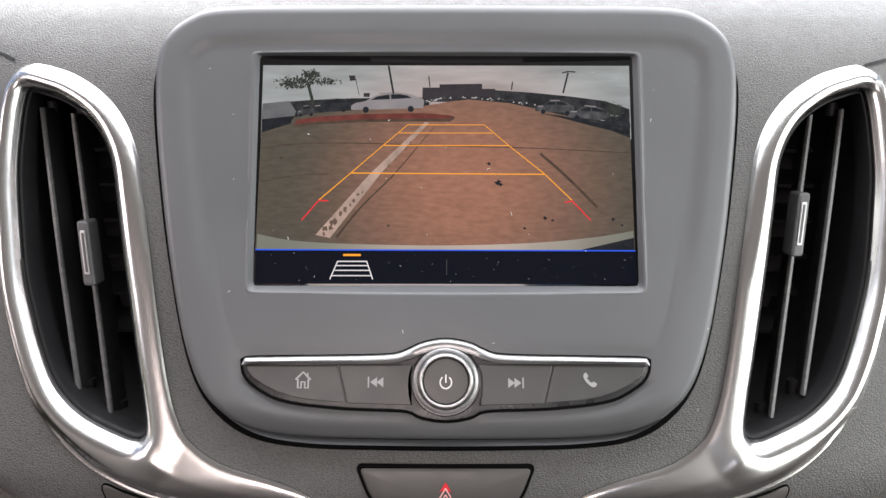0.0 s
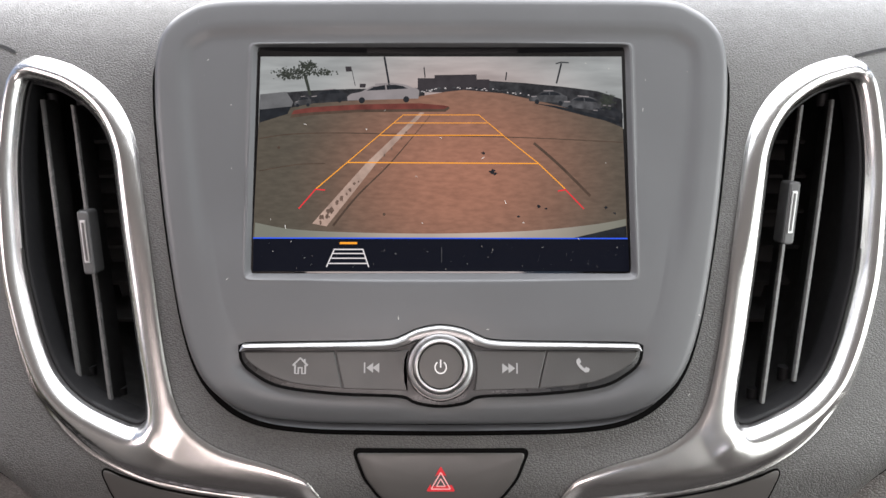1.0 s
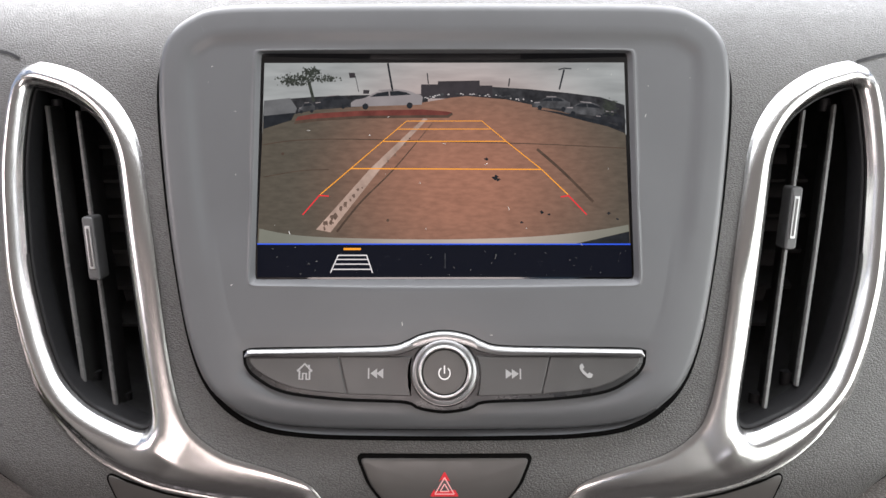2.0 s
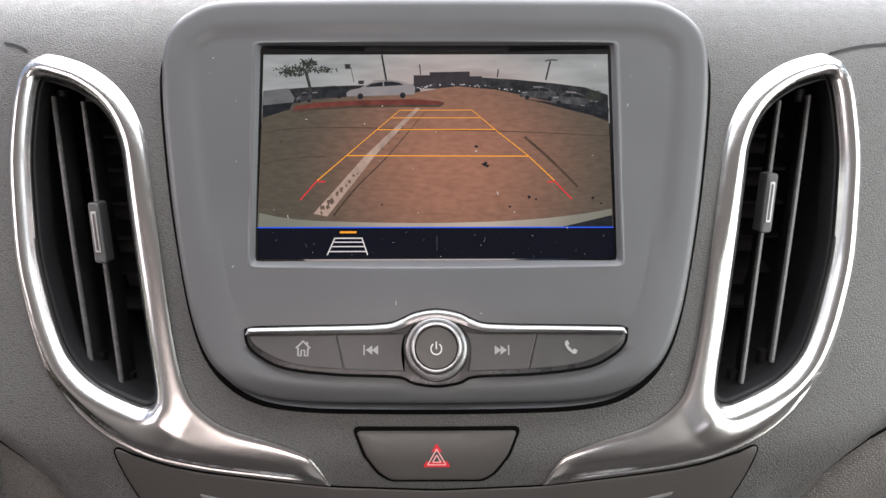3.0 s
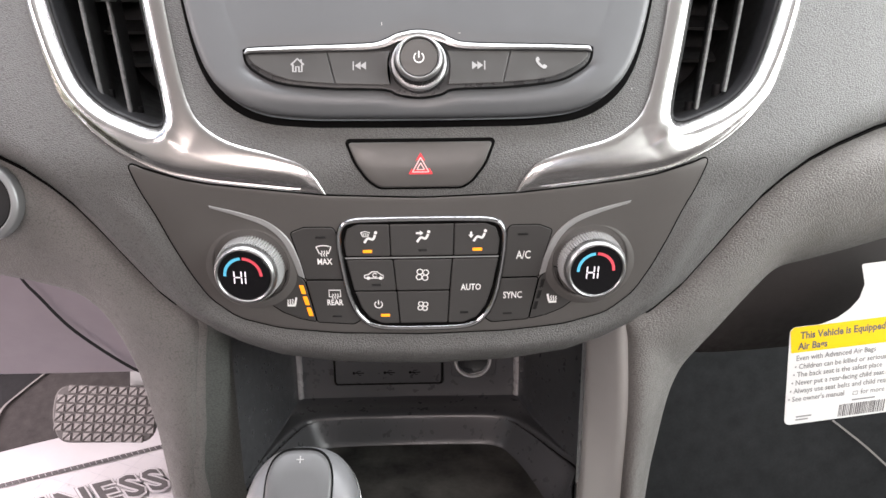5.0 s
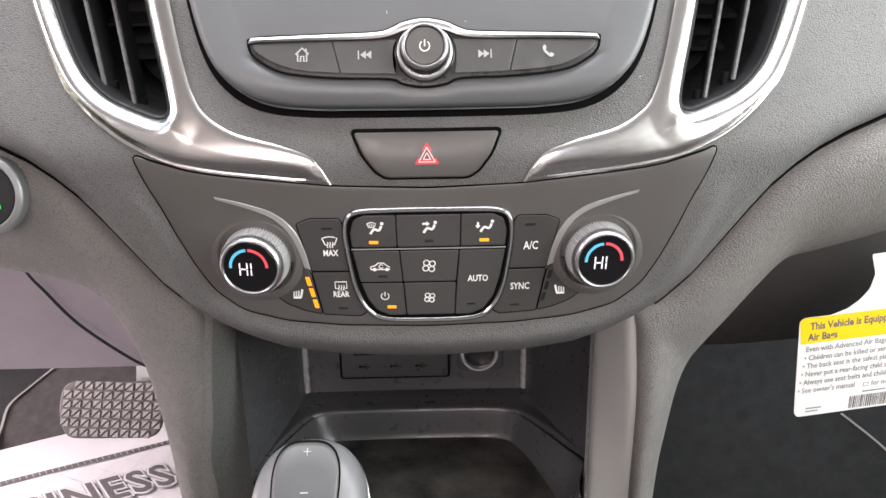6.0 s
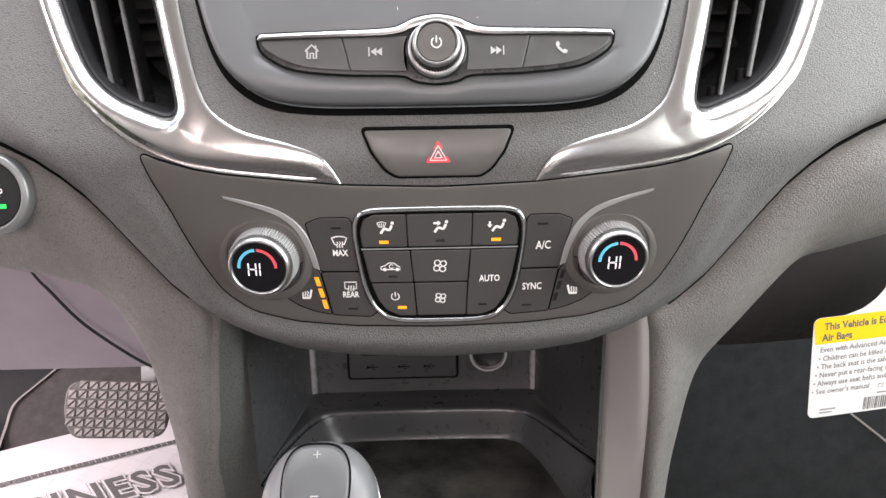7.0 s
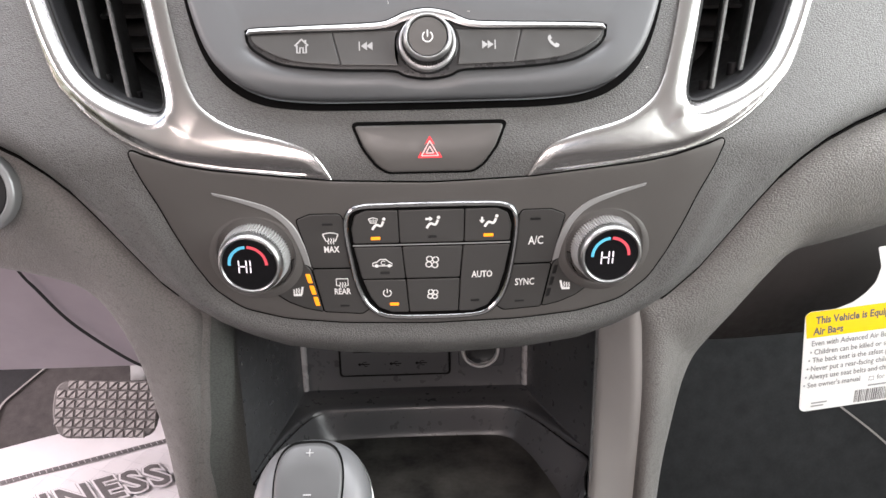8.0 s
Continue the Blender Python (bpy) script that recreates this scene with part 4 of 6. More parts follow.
def chrome_plan():
    """The surround and its tail as one moulded skin: a funnel-shaped rim round the opening that settles into a gently domed tail."""
    outer, kinds = chrome_outline()
    inner = smooth(VENT_IN, 300)
    o_tree, i_tree = kdtree.KDTree(len(outer) * 3), kdtree.KDTree(len(inner) * 3)
    weight = np.zeros((len(outer) * 3, 3))
    n = len(outer)
    for k in range(3 * n):
        a, b, t = outer[k // 3], outer[(k // 3 + 1) % n], k % 3 / 3
        o_tree.insert((a[0] * (1 - t) + b[0] * t, a[1] * (1 - t) + b[1] * t, 0), k)
        weight[k, kinds[k // 3]] = 1
    kernel = np.ones(121) / 121
    for c in range(3):
        weight[:, c] = np.convolve(np.pad(weight[:, c], 60, mode="wrap"), kernel, mode="valid")
    for k in range(3 * len(inner)):
        a, b, t = inner[k // 3], inner[(k // 3 + 1) % len(inner)], k % 3 / 3
        i_tree.insert((a[0] * (1 - t) + b[0] * t, a[1] * (1 - t) + b[1] * t, 0), k)
    o_tree.balance()
    i_tree.balance()

    def eased(xs, ys, ease=8):
        """A section through the given places with its bends eased, as a function."""
        fine = np.arange(-2, 24, 0.1)
        vals = np.convolve(np.pad(np.interp(fine, xs, ys), ease, mode="edge"), np.ones(2 * ease + 1) / (2 * ease + 1), mode="valid")
        return lambda v: float(np.interp(v, fine, vals))

    rim_at = eased((0, 0.6, 1.6, 3.0, 4.6, 6.2, 7.6, 9.0, 11, 14, 17), (3.0, 1.0, -0.9, -2.8, -4.4, -5.3, -5.6, -5.5, -5.0, -4.2, -3.6))
    edge_at = (eased((0, 0.5, 1.6, 3.0, 4.6, 6.5, 9), (0.4, -0.8, -2.2, -3.6, -4.8, -5.6, -6.2)),
               eased((0, 0.4, 1.2, 3, 7, 12, 20), (-1.2, -2.2, -2.8, -3.2, -3.5, -3.8, -6.2)),
               eased((0, 0.3, 0.8, 1.3, 2.0, 4.2, 6.5, 10, 15, 20), (-0.9, -1.6, -1.75, -1.2, -0.9, -2.6, -3.2, -3.6, -4.6, -6.2), 4))

    def height(x, z):
        d, (_, k, e) = i_tree.find((x, z, 0))[2], o_tree.find((x, z, 0))
        rim, edge = rim_at(d), sum(w * at(e) for w, at in zip(weight[k], edge_at) if w > 0)
        # soft lower of the two
        return 1.7 * math.log(math.exp(rim / 1.7) + math.exp(edge / 1.7))
    pts = list(outer) + list(inner)
    edges = [(k, (k + 1) % n) for k in range(n)] + [(n + k, n + (k + 1) % len(inner)) for k in range(len(inner))]
    for e in (0.45, 1.0, 1.7, 2.6):
        pts += [p for p in inset(outer, e) if o_tree.find((p[0], p[1], 0))[2] > e * 0.93 and inside(*p, outer)]
    for d in (0.5, 1.2, 2.0, 3.0, 4.0, 5.0, 6.0, 7.0, 8.0):
        ring = inset(inner, -d)
        pts += [p for p in ring if inside(*p, outer) and o_tree.find((p[0], p[1], 0))[2] > 3.0]
    for r, z in enumerate(np.arange(600, 785, 1.15)):
        for x in np.arange(42 + 0.66 * (r % 2), 202, 1.32):
            if i_tree.find((x, z, 0))[2] > 8.6 and o_tree.find((x, z, 0))[2] > 3.2 and inside(x, z, outer) and not inside(x, z, inner):
                pts.append((x, z))
    flat = geometry.delaunay_2d_cdt([Vector(p) for p in pts], edges, [], 0, 1e-5)
    faces = []
    for f in flat[2]:
        cx, cz = sum(flat[0][i].x for i in f) / 3, sum(flat[0][i].y for i in f) / 3
        # only near an edge can a triangle lie outside
        if o_tree.find((cx, cz, 0))[2] > 3 and i_tree.find((cx, cz, 0))[2] > 3 and max(abs(flat[0][i].x - cx) for i in f) < 2:
            if not inside(cx, cz, inner):
                faces.append(f)
        elif inside(cx, cz, outer) and not inside(cx, cz, inner):
            faces.append(f)
    return [(p.x, p.y, height(p.x, p.y)) for p in flat[0]], faces


CHROME_PLAN = chrome_plan()


def chrome_mesh(side):
    bm = bmesh.new()
    vs = [bm.verts.new(on(skin_face, side * x, z, h)) for x, z, h in CHROME_PLAN[0]]
    for f in CHROME_PLAN[1]:
        bm.faces.new([vs[i] for i in f])
    bmesh.ops.delete(bm, geom=[v for v in bm.verts if not v.link_faces], context="VERTS")
    # returns behind the free edges
    rim = [e for e in bm.edges if e.is_boundary]
    grown = bmesh.ops.extrude_edge_only(bm, edges=rim)["geom"]
    for v in grown:
        if isinstance(v, bmesh.types.BMVert):
            v.co.y += 0.006
    return bm


def vent(side, tab_z, name_label):
    """One tall centre vent: chrome surround with a wing, black duct, two upright vanes, a slider tab, cross slats behind."""
    v = thing("air_vent", name_label, "air vent", "centre air vents")

    def m(pts):
        return pts if side > 0 else [(-x, z) for x, z in pts]

    inner = m(VENT_IN)

    part("chrome_surround", chrome_mesh(side), CHROME, v, "satin chrome surround with a tail running below the display")
    bm = bmesh.new()
    mid = (152 * side, 702)
    rings = []
    for s, o in ((1.02, 3), (1.0, 7), (0.985, 12), (0.97, 45), (0.96, 78)):
        rings.append([on(skin_face, mid[0] + (x - mid[0]) * s, mid[1] + (z - mid[1]) * s, o) for x, z in inner])
    loft(bm, rings, cap=True)
    part("duct", bm, DUCT, v)
    # inner lip, a thin dark frame inside the chrome
    bm = bmesh.new()
    loft(bm, [[on(skin_face, x, z, o) for x, z in inset(inner, d)] for d, o in ((0, 5.0), (0.5, 4.4), (1.2, 4.8), (1.6, 6), (1.7, 16))])
    part("lip", bm, BLACK, v)
    # upright vanes
    aside = -2.0 * side
    for (x0, z0), (x1, z1), bow in (((181.5, 762.5), (152.2, 644.5), 1.5), ((166.0, 760), (137.3, 636.5), 1.0)):
        pts = smooth([(x0 + aside, z0), ((x0 + x1) / 2 + bow - 1.0 + aside, (z0 + z1) / 2), (x1 + aside, z1)], 26, False)
        bm = bmesh.new()
        rings = []
        for dx, o in ((-0.5, 24), (-0.9, 16), (-1.0, 12.8), (1.0, 12.8), (0.9, 16), (0.5, 24)):
            rings.append([on(skin_face, side * (x + dx + 0.16 * (o - 12.8) * side), z, o) for x, z in pts])
        loft(bm, rings, closed=False)
        blade = part("vane", bm, DUCT, v)
        # edge of the same blade, its highlight put into a lighter grey
        bm = bmesh.new()
        loft(bm, [[on(skin_face, side * (x + dx), z, o) for x, z in pts] for dx, o in ((-1.05, 13.4), (-1.05, 12.4), (-0.6, 11.6), (0.6, 11.6), (1.05, 12.4), (1.05, 13.4))], closed=False)
        part("front_edge", bm, VANE_LIT, blade, "rounded front edge, lighter grey for the light it catches")
        for end in (0, -1):
            bm = bmesh.new()
            c = on(skin_face, side * pts[end][0], pts[end][1], 22)
            bmesh.ops.create_cone(bm, cap_ends=True, segments=12, radius1=0.0028, radius2=0.0028, depth=0.006, matrix=Matrix.Translation(c))
            part("pivot", bm, BLACK, v)
    # slats across, deep in the duct
    for k in range(6):
        z = 660 + k * 17
        xs = [x for x, zz in inset(VENT_IN, 2.5) if abs(zz - z) < 5]
        bm = bmesh.new()
        box(bm, (-0.5, -0.5, -0.5), (0.5, 0.5, 0.5))
        lo_x, hi_x = min(xs), max(xs)
        yy = skin_face(0.15, z / 1000)
        bmesh.ops.transform(bm, matrix=Matrix.Translation((side * (lo_x + hi_x) / 2000, yy + 0.066, z / 1000)) @ Matrix.Rotation(radians(18), 4, "X") @ Matrix.Diagonal(((hi_x - lo_x) / 1000, 0.020, 0.0018, 1)), verts=bm.verts)
        part("slat", bm, DUCT, v)
    # the tab that slides on the inner vane
    t = (760 - tab_z) / (760 - 636.5)
    tx = 164.0 + aside + (137.3 - 166.0) * t
    lean = (166.0 - 137.3) / (760 - 636.5)

    def tab(hw, z0, z1):
        return m([(tx + lean * z - hw if z else tx - hw, tab_z + z) for z in (z0,)] + [(tx + lean * z0 + hw, tab_z + z0), (tx + lean * z1 + hw, tab_z + z1), (tx + lean * z1 - hw, tab_z + z1)])

    slider = part("slider_tab", plate_mesh(rounded(tab(2.7, 12.5, -13.5), 1.6), skin_face, 4.2, 9, 1.1), TABGREY, v, "grey slider tab on the vane", sharp=12)
    frame_piece = part("insert", plate_mesh(rounded(tab(1.25, 8.8, -8.8), 0.5), skin_face, 3.7, 2, 0.3), STRIP, slider, "silver insert", sharp=12)
    part("slot", plate_mesh(rounded(tab(0.55, 7.8, -7.8), 0.3), skin_face, 3.55, 1, 0.1), BUTTON, frame_piece, "dark slot in the insert", sharp=12)
    return v


vent(-1, 702.3, "tall centre air vent, chrome surround, slider tab at mid height")
vent(1, 714.5, "tall centre air vent, chrome surround, slider tab raised")

# ---- climate panel ----
climate = thing("climate_panel", "dark satin climate control panel with two dials and buttons", "control panel")
part("panel_face", plate_mesh(rounded(CLIMATE, 5, 6), skin_face, -0.75, 6, 0.6, fill=10), PANEL, climate)


def climate_face(x, z):
    return skin_face(x, z) - 0.00075


part("panel_seal", plate_mesh(inset(rounded(CLIMATE, 5, 6), -0.7), skin_face, -0.45, 5, 0.2, fill=10), GAP, climate)

CL_HALF = [(0, 590.2), (20, 590), (33, 589.3), (38.8, 586), (40.7, 578), (39.4, 562), (36.4, 546), (31.2, 535.6), (22, 530.2), (0, 529.3)]
CL = smooth(mirrored(CL_HALF), 140)
bm = bmesh.new()
loft(bm, [[on(climate_face, x, z, o) for x, z in inset(CL, d)] for d, o in ((-0.5, 1), (-0.5, -0.1), (0.0, -0.9), (0.7, -1.5), (1.5, -1.4), (2.2, -0.7), (2.6, 0.1), (2.7, 2))])
part("chrome_frame", bm, CHROME_BRIGHT, climate, "satin chrome frame round the middle buttons")
part("button_bed", plate_mesh(inset(CL, 2.2), climate_face, -0.2, 2, 0.1, fill=4), GAP, climate)

bm = bmesh.new()
ribbon(bm, [(-37.0, 569.4), (37.0, 569.4)], 0.6, climate_face, -0.95, thick=0.9)
part("divider", bm, GREYTRIM, climate, "thin grey ridge between the button rows")
TOP_LEFT = [(-36.6, 570.4), (-15.3, 570.4), (-15.6, 586.8), (-30.5, 586.8), (-35.4, 584.4), (-37.3, 578)]
keys = {}
for nm, outline, label in (
        ("defrost_feet_button", TOP_LEFT, "button with amber light lit"),
        ("face_vent_button", [(-14.9, 570.4), (14.9, 570.4), (15.2, 586.8), (-15.2, 586.8)], "button with its light off"),
        ("foot_vent_button", flip(TOP_LEFT), "button with amber light lit"),
        ("recirculation_button", [(-36.6, 568.4), (-14.3, 568.4), (-13.1, 551.8), (-33.6, 551.8)], "button with its light off"),
        ("fan_up_button", [(-13.9, 568.4), (14.4, 568.4), (13.0, 551.8), (-12.7, 551.8)], ""),
        ("auto_button", [(14.8, 568.4), (36.8, 568.4), (34.4, 554), (31.3, 543), (26.6, 536.2), (20, 533.3), (12.6, 533.3), (13.5, 551)], "tall button with its light off"),
        ("climate_power_button", [(-33.3, 551.2), (-13.0, 551.2), (-11.9, 533.4), (-20, 533.4), (-26.3, 536.4), (-30.2, 542)], "button with amber light lit"),
        ("fan_down_button", [(-12.5, 551.2), (13.0, 551.2), (12.2, 533.4), (-11.4, 533.4)], "")):
    keys[nm] = button(nm, outline, climate_face, -0.75, BUTTON, climate, label, corner=1.0, bevel=0.5)
MAXB = [(-62.5, 582.5), (-56, 585.2), (-42.5, 585.2), (-41.0, 583.0), (-40.8, 576), (-38.7, 562), (-37.6, 558.0), (-57.2, 558.0), (-59.4, 569)]
REARB = [(-57.0, 557.2), (-37.3, 557.2), (-35.0, 547), (-31.0, 537.4), (-31.3, 535.4), (-34.6, 533.0), (-53.0, 534.2)]
HEATB = [(-66.5, 562.3), (-63.0, 563.0), (-57.9, 557.0), (-53.8, 534.4), (-62, 536.3), (-70, 539.8), (-77.2, 545.6), (-70.2, 550.8), (-66.8, 556.5)]
for nm, outline, label in (("max_defrost_button", MAXB, ""), ("rear_defrost_button", REARB, ""), ("seat_heat_button", HEATB, "seat heater button with three amber bars lit"),
                           ("air_conditioning_button", flip(MAXB), ""), ("sync_button", flip(REARB), ""), ("seat_heat_button", flip(HEATB), "seat heater button with bars unlit")):
    part("button_seal", plate_mesh(inset(rounded(outline, 1.2), -0.5), climate_face, -0.10, 1, 0.05), GAP, climate)
    ob = button(nm, outline, climate_face, -0.35, BUTTON, climate, label, corner=1.2, bevel=0.35)
    keys[nm + (".R" if nm in keys else "")] = ob

F = -1.0


def bar(key, x, z, w, h, mat, off=F, lean=0.0):
    o = [(x - w / 2 + lean * h / 2, z + h / 2), (x + w / 2 + lean * h / 2, z + h / 2), (x + w / 2 - lean * h / 2, z - h / 2), (x - w / 2 - lean * h / 2, z - h / 2)]
    part("indicator", plate_mesh(rounded(o, 0.3, 3), climate_face, off, 0.6, 0.1), mat, keys[key])


bar("defrost_feet_button", -26.2, 573.0, 4.4, 1.5, AMBER)
bar("face_vent_button", 0.3, 573.4, 4.2, 1.3, LED_OFF)
bar("foot_vent_button", 26.6, 573.4, 4.6, 1.5, AMBER)
bar("recirculation_button", -22.6, 555.0, 4.4, 1.3, LED_OFF)
bar("auto_button", 20.5, 539.0, 4.2, 1.3, LED_OFF)
bar("climate_power_button", -18.8, 538.0, 4.4, 1.5, AMBER)
bar("max_defrost_button", -48.2, 580.3, 5.0, 1.2, LED_OFF, -0.5)
bar("air_conditioning_button", 48.6, 580.6, 5.0, 1.2, LED_OFF, -0.5)
bar("rear_defrost_button", -43.0, 537.4, 4.6, 1.1, LED_OFF, -0.5)
bar("sync_button", 42.4, 537.6, 4.6, 1.1, LED_OFF, -0.5)
for k in range(3):
    bar("seat_heat_button", -59.2 + 1.35 * k, 552.4 - 6.2 * k, 2.1, 4.8, AMBER, -0.55, -0.22)
    bar("seat_heat_button.R", 59.2 - 1.35 * k, 554.0 - 6.2 * k, 2.0, 4.6, LED_OFF, -0.5, 0.22)


def seated(key, x, z, patches=(), lines=()):
    """A plain sign of a seat with a dot over it, and arrows for the air."""
    sign("airflow_sign", climate_face, F, keys[key], PRINT, [circle(x + 2.7, z + 2.5, 0.8, 14)] + [shift(a, x, z) for a in patches],
         [(smooth(shift([(-2.9, -2.7), (-1.1, -0.4), (1.2, -0.9), (2.4, 1.4)], x, z), 20, False), 1.15)] + [(shift(a, x, z), w) for a, w in lines])


seated("defrost_feet_button", -24.6, 580.2, (), [([(-4.4, 2.6), (-2.3, 3.2), (-0.2, 2.6), (-1.0, 0.6), (-3.5, 0.6), (-4.4, 2.6)], 0.42), ([(-3.3, 2.3), (-3.1, 1.1)], 0.35), ([(-2.3, 2.5), (-2.2, 1.0)], 0.35), ([(-1.3, 2.3), (-1.4, 1.1)], 0.35)])
seated("face_vent_button", 0.6, 580.4, [[(-3.4, 2.4), (-1.5, 2.4), (-1.5, 3.2), (0.1, 1.9), (-1.5, 0.6), (-1.5, 1.4), (-3.4, 1.4)]])
seated("foot_vent_button", 27.6, 580.4, [[(-4.6, 2.2), (-3.6, 2.2), (-3.6, 0.6), (-2.8, 0.6), (-4.1, -1.0), (-5.4, 0.6), (-4.6, 0.6)]])
sign("car_sign", climate_face, F, keys["recirculation_button"], PRINT, [circle(-26.4, 558.8, 0.9, 12), circle(-20.4, 558.8, 0.9, 12)], [
    (shift([(-4.6, -1.2), (-4.6, 0.3), (-2.6, 0.8), (-1.0, 2.2), (1.6, 2.2), (3.4, 0.6), (4.4, 0.1), (4.6, -1.2), (-4.6, -1.2)], -23.6, 560.0), 0.5),
    (circle(-23.2, 560.4, 1.0, 12, 120, 420), 0.4)])


def fan_sign(key, x, z, s):
    sign("fan_sign", climate_face, F, keys[key], PRINT, [], [(circle(x + dx * s, z + dz * s, 1.25 * s, 16, 0, 350), 0.5) for dx, dz in ((-1.1, 1.45), (1.45, 1.1), (1.1, -1.45), (-1.45, -1.1))])


fan_sign("fan_up_button", 0.0, 560.3, 1.12)
fan_sign("fan_down_button", 0.0, 543.0, 0.92)
sign("power_sign", climate_face, F, keys["climate_power_button"], PRINT, [], [(circle(-22.0, 544.2, 1.9, 22, 35, 325), 0.45), ([(-22.0, 546.6), (-22.0, 544.2)], 0.5)])
lettering("word", "AUTO", 23.8, 551.6, 4.8, climate_face, F - 0.05, PRINT, keys["auto_button"], bold=0.08, squeeze=0.74)
lettering("word", "MAX", -47.2, 566.2, 4.4, climate_face, -0.62, PRINT, keys["max_defrost_button"], bold=0.10, squeeze=0.76)
lettering("word", "REAR", -43.6, 543.9, 4.4, climate_face, -0.62, PRINT, keys["rear_defrost_button"], bold=0.10, squeeze=0.76)
lettering("word", "A/C", 49.2, 567.8, 6.0, climate_face, -0.62, PRINT, keys["air_conditioning_button"], bold=0.06, squeeze=0.72)
lettering("word", "SYNC", 44.6, 546.3, 5.2, climate_face, -0.62, PRINT, keys["sync_button"], bold=0.06, squeeze=0.72)
wave = [(0, 1.8), (0.4, 0.8), (-0.3, -0.4), (0.1, -1.6)]
sign("defrost_sign", climate_face, -0.75, keys["max_defrost_button"], PRINT, [], [(shift([(-3.6, 2.4), (-1.8, 3.0), (0, 3.2), (1.8, 3.0), (3.6, 2.4), (2.2, -1.0), (1.2, -1.0)], -47.2, 573.0), 0.5),
     (shift([(-3.6, 2.4), (-2.2, -1.0), (-1.2, -1.0)], -47.2, 573.0), 0.5)] + [(shift(wave, -47.2 + d, 571.9, 0.9), 0.45) for d in (-1.1, 0.1, 1.3)])
sign("defrost_sign", climate_face, -0.75, keys["rear_defrost_button"], PRINT, [], [(shift([(-1.4, -2.0), (-2.8, -2.0), (-2.8, 1.6), (2.8, 1.6), (2.8, -2.0), (1.6, -2.0)], -43.4, 550.6), 0.5)] + [(shift(wave, -43.4 + d, 548.8, 0.85), 0.45) for d in (-1.1, 0.1, 1.3)])
for key, x, z, s in (("seat_heat_button", -65.2, 545.6, 1), ("seat_heat_button.R", 64.8, 545.4, -1)):
    sign("seat_sign", climate_face, -0.8, keys[key], PRINT, [], [([(x + s * a, z + b) for a, b in pts], w) for pts, w in (
        ([(2.6, 2.6), (1.6, -1.6)], 1.0), ([(1.8, -1.9), (-2.2, -1.9)], 1.1), ([(-1.9, 1.3), (-1.5, 0.5), (-2.0, -0.3), (-1.6, -1.2)], 0.55),
        ([(-0.7, 1.6), (-0.3, 0.7), (-0.8, -0.2), (-0.4, -1.2)], 0.55), ([(0.5, 1.8), (0.9, 0.8), (0.4, -0.1), (0.8, -1.2)], 0.55))])


def dial(x, yaw):
    """A temperature dial: dished collar, knurled chrome band, smooth rim and a round display that reads HI."""
    d = tagged(new("temperature_dial"), "knurled chrome dial with a round lit display")
    d.parent = climate
    c = on(climate_face, x, 565.0, 0)
    tilt = -5.0
    bm = bmesh.new()
    turned(bm, [(23.0, -0.4), (22.0, 0.1), (21.0, 0.6), (20.0, 1.0), (19.2, 1.1), (18.6, 0.8), (18.2, 0.0), (18.0, -4)], c, tilt, 80, yaw)
    part("collar", bm, PANEL, d, "dished collar in the panel's plastic")
    bm = bmesh.new()
    knurl(bm, 16.4, 15.6, -1.0, 8.6, c, tilt, 72, yaw)
    part("knurled_band", bm, SILVER, d, "finely ribbed chrome band")
    bm = bmesh.new()
    turned(bm, [(14.6, 8.3), (14.9, 8.6), (15.0, 9.5), (14.7, 11.0), (14.2, 12.0), (13.7, 12.5), (13.2, 12.6), (12.8, 12.3), (12.55, 11.7), (12.5, 10.2)], c, tilt, 64, yaw)
    part("rim", bm, STRIP, d, "smooth satin silver rim")
    bm = bmesh.new()
    capped(bm, [(12.5, 10.1), (12.5, 11.7), (12.2, 11.95), (7.0, 12.2)], c, tilt, 64, yaw)
    glass = part("display", bm, GLASS, d, "glossy black round display")
    axis = Matrix.Rotation(radians(yaw), 3, "Z") @ Matrix.Rotation(radians(90 - tilt), 3, "X") @ Vector((0, 0, 1))
    tip = c + axis * 0.0123

    def face(px, pz):
        return tip.y - (axis.x * (px - tip.x) + axis.z * (pz - tip.z)) / axis.y

    xc, zc = tip.x * 1000, tip.z * 1000
    for mat, a0, a1, nm in ((ARC_BLUE, -92, -4, "cold_scale"), (ARC_RED, 2, 92, "hot_scale")):
        bm = bmesh.new()
        ribbon(bm, circle(xc - 0.5, zc + 0.3, 8.6, 24, a0, a1), 1.4, face, -0.12, thick=0.05)
        part(nm, bm, mat, glass, flat=True)
    for x0, x1, z0, z1 in ((-3.6, -3.6, 2.9, 0.2), (-3.6, -3.6, -0.3, -3.0), (-0.3, -0.3, 2.9, 0.2), (-0.3, -0.3, -0.3, -3.0), (-3.1, -0.8, 0, 0), (1.5, 1.5, 2.9, 0.2), (1.5, 1.5, -0.3, -3.0)):
        bm = bmesh.new()
        ribbon(bm, [(xc - 1.0 + 1.05 * x0 + 0.03 * z0, zc + 1.05 * z0 - 0.6), (xc - 1.0 + 1.05 * x1 + 0.03 * z1, zc + 1.05 * z1 - 0.6)], 0.62, face, -0.14, thick=0.05)
        part("digit_bar", bm, DIGIT, glass, flat=True)
    return d


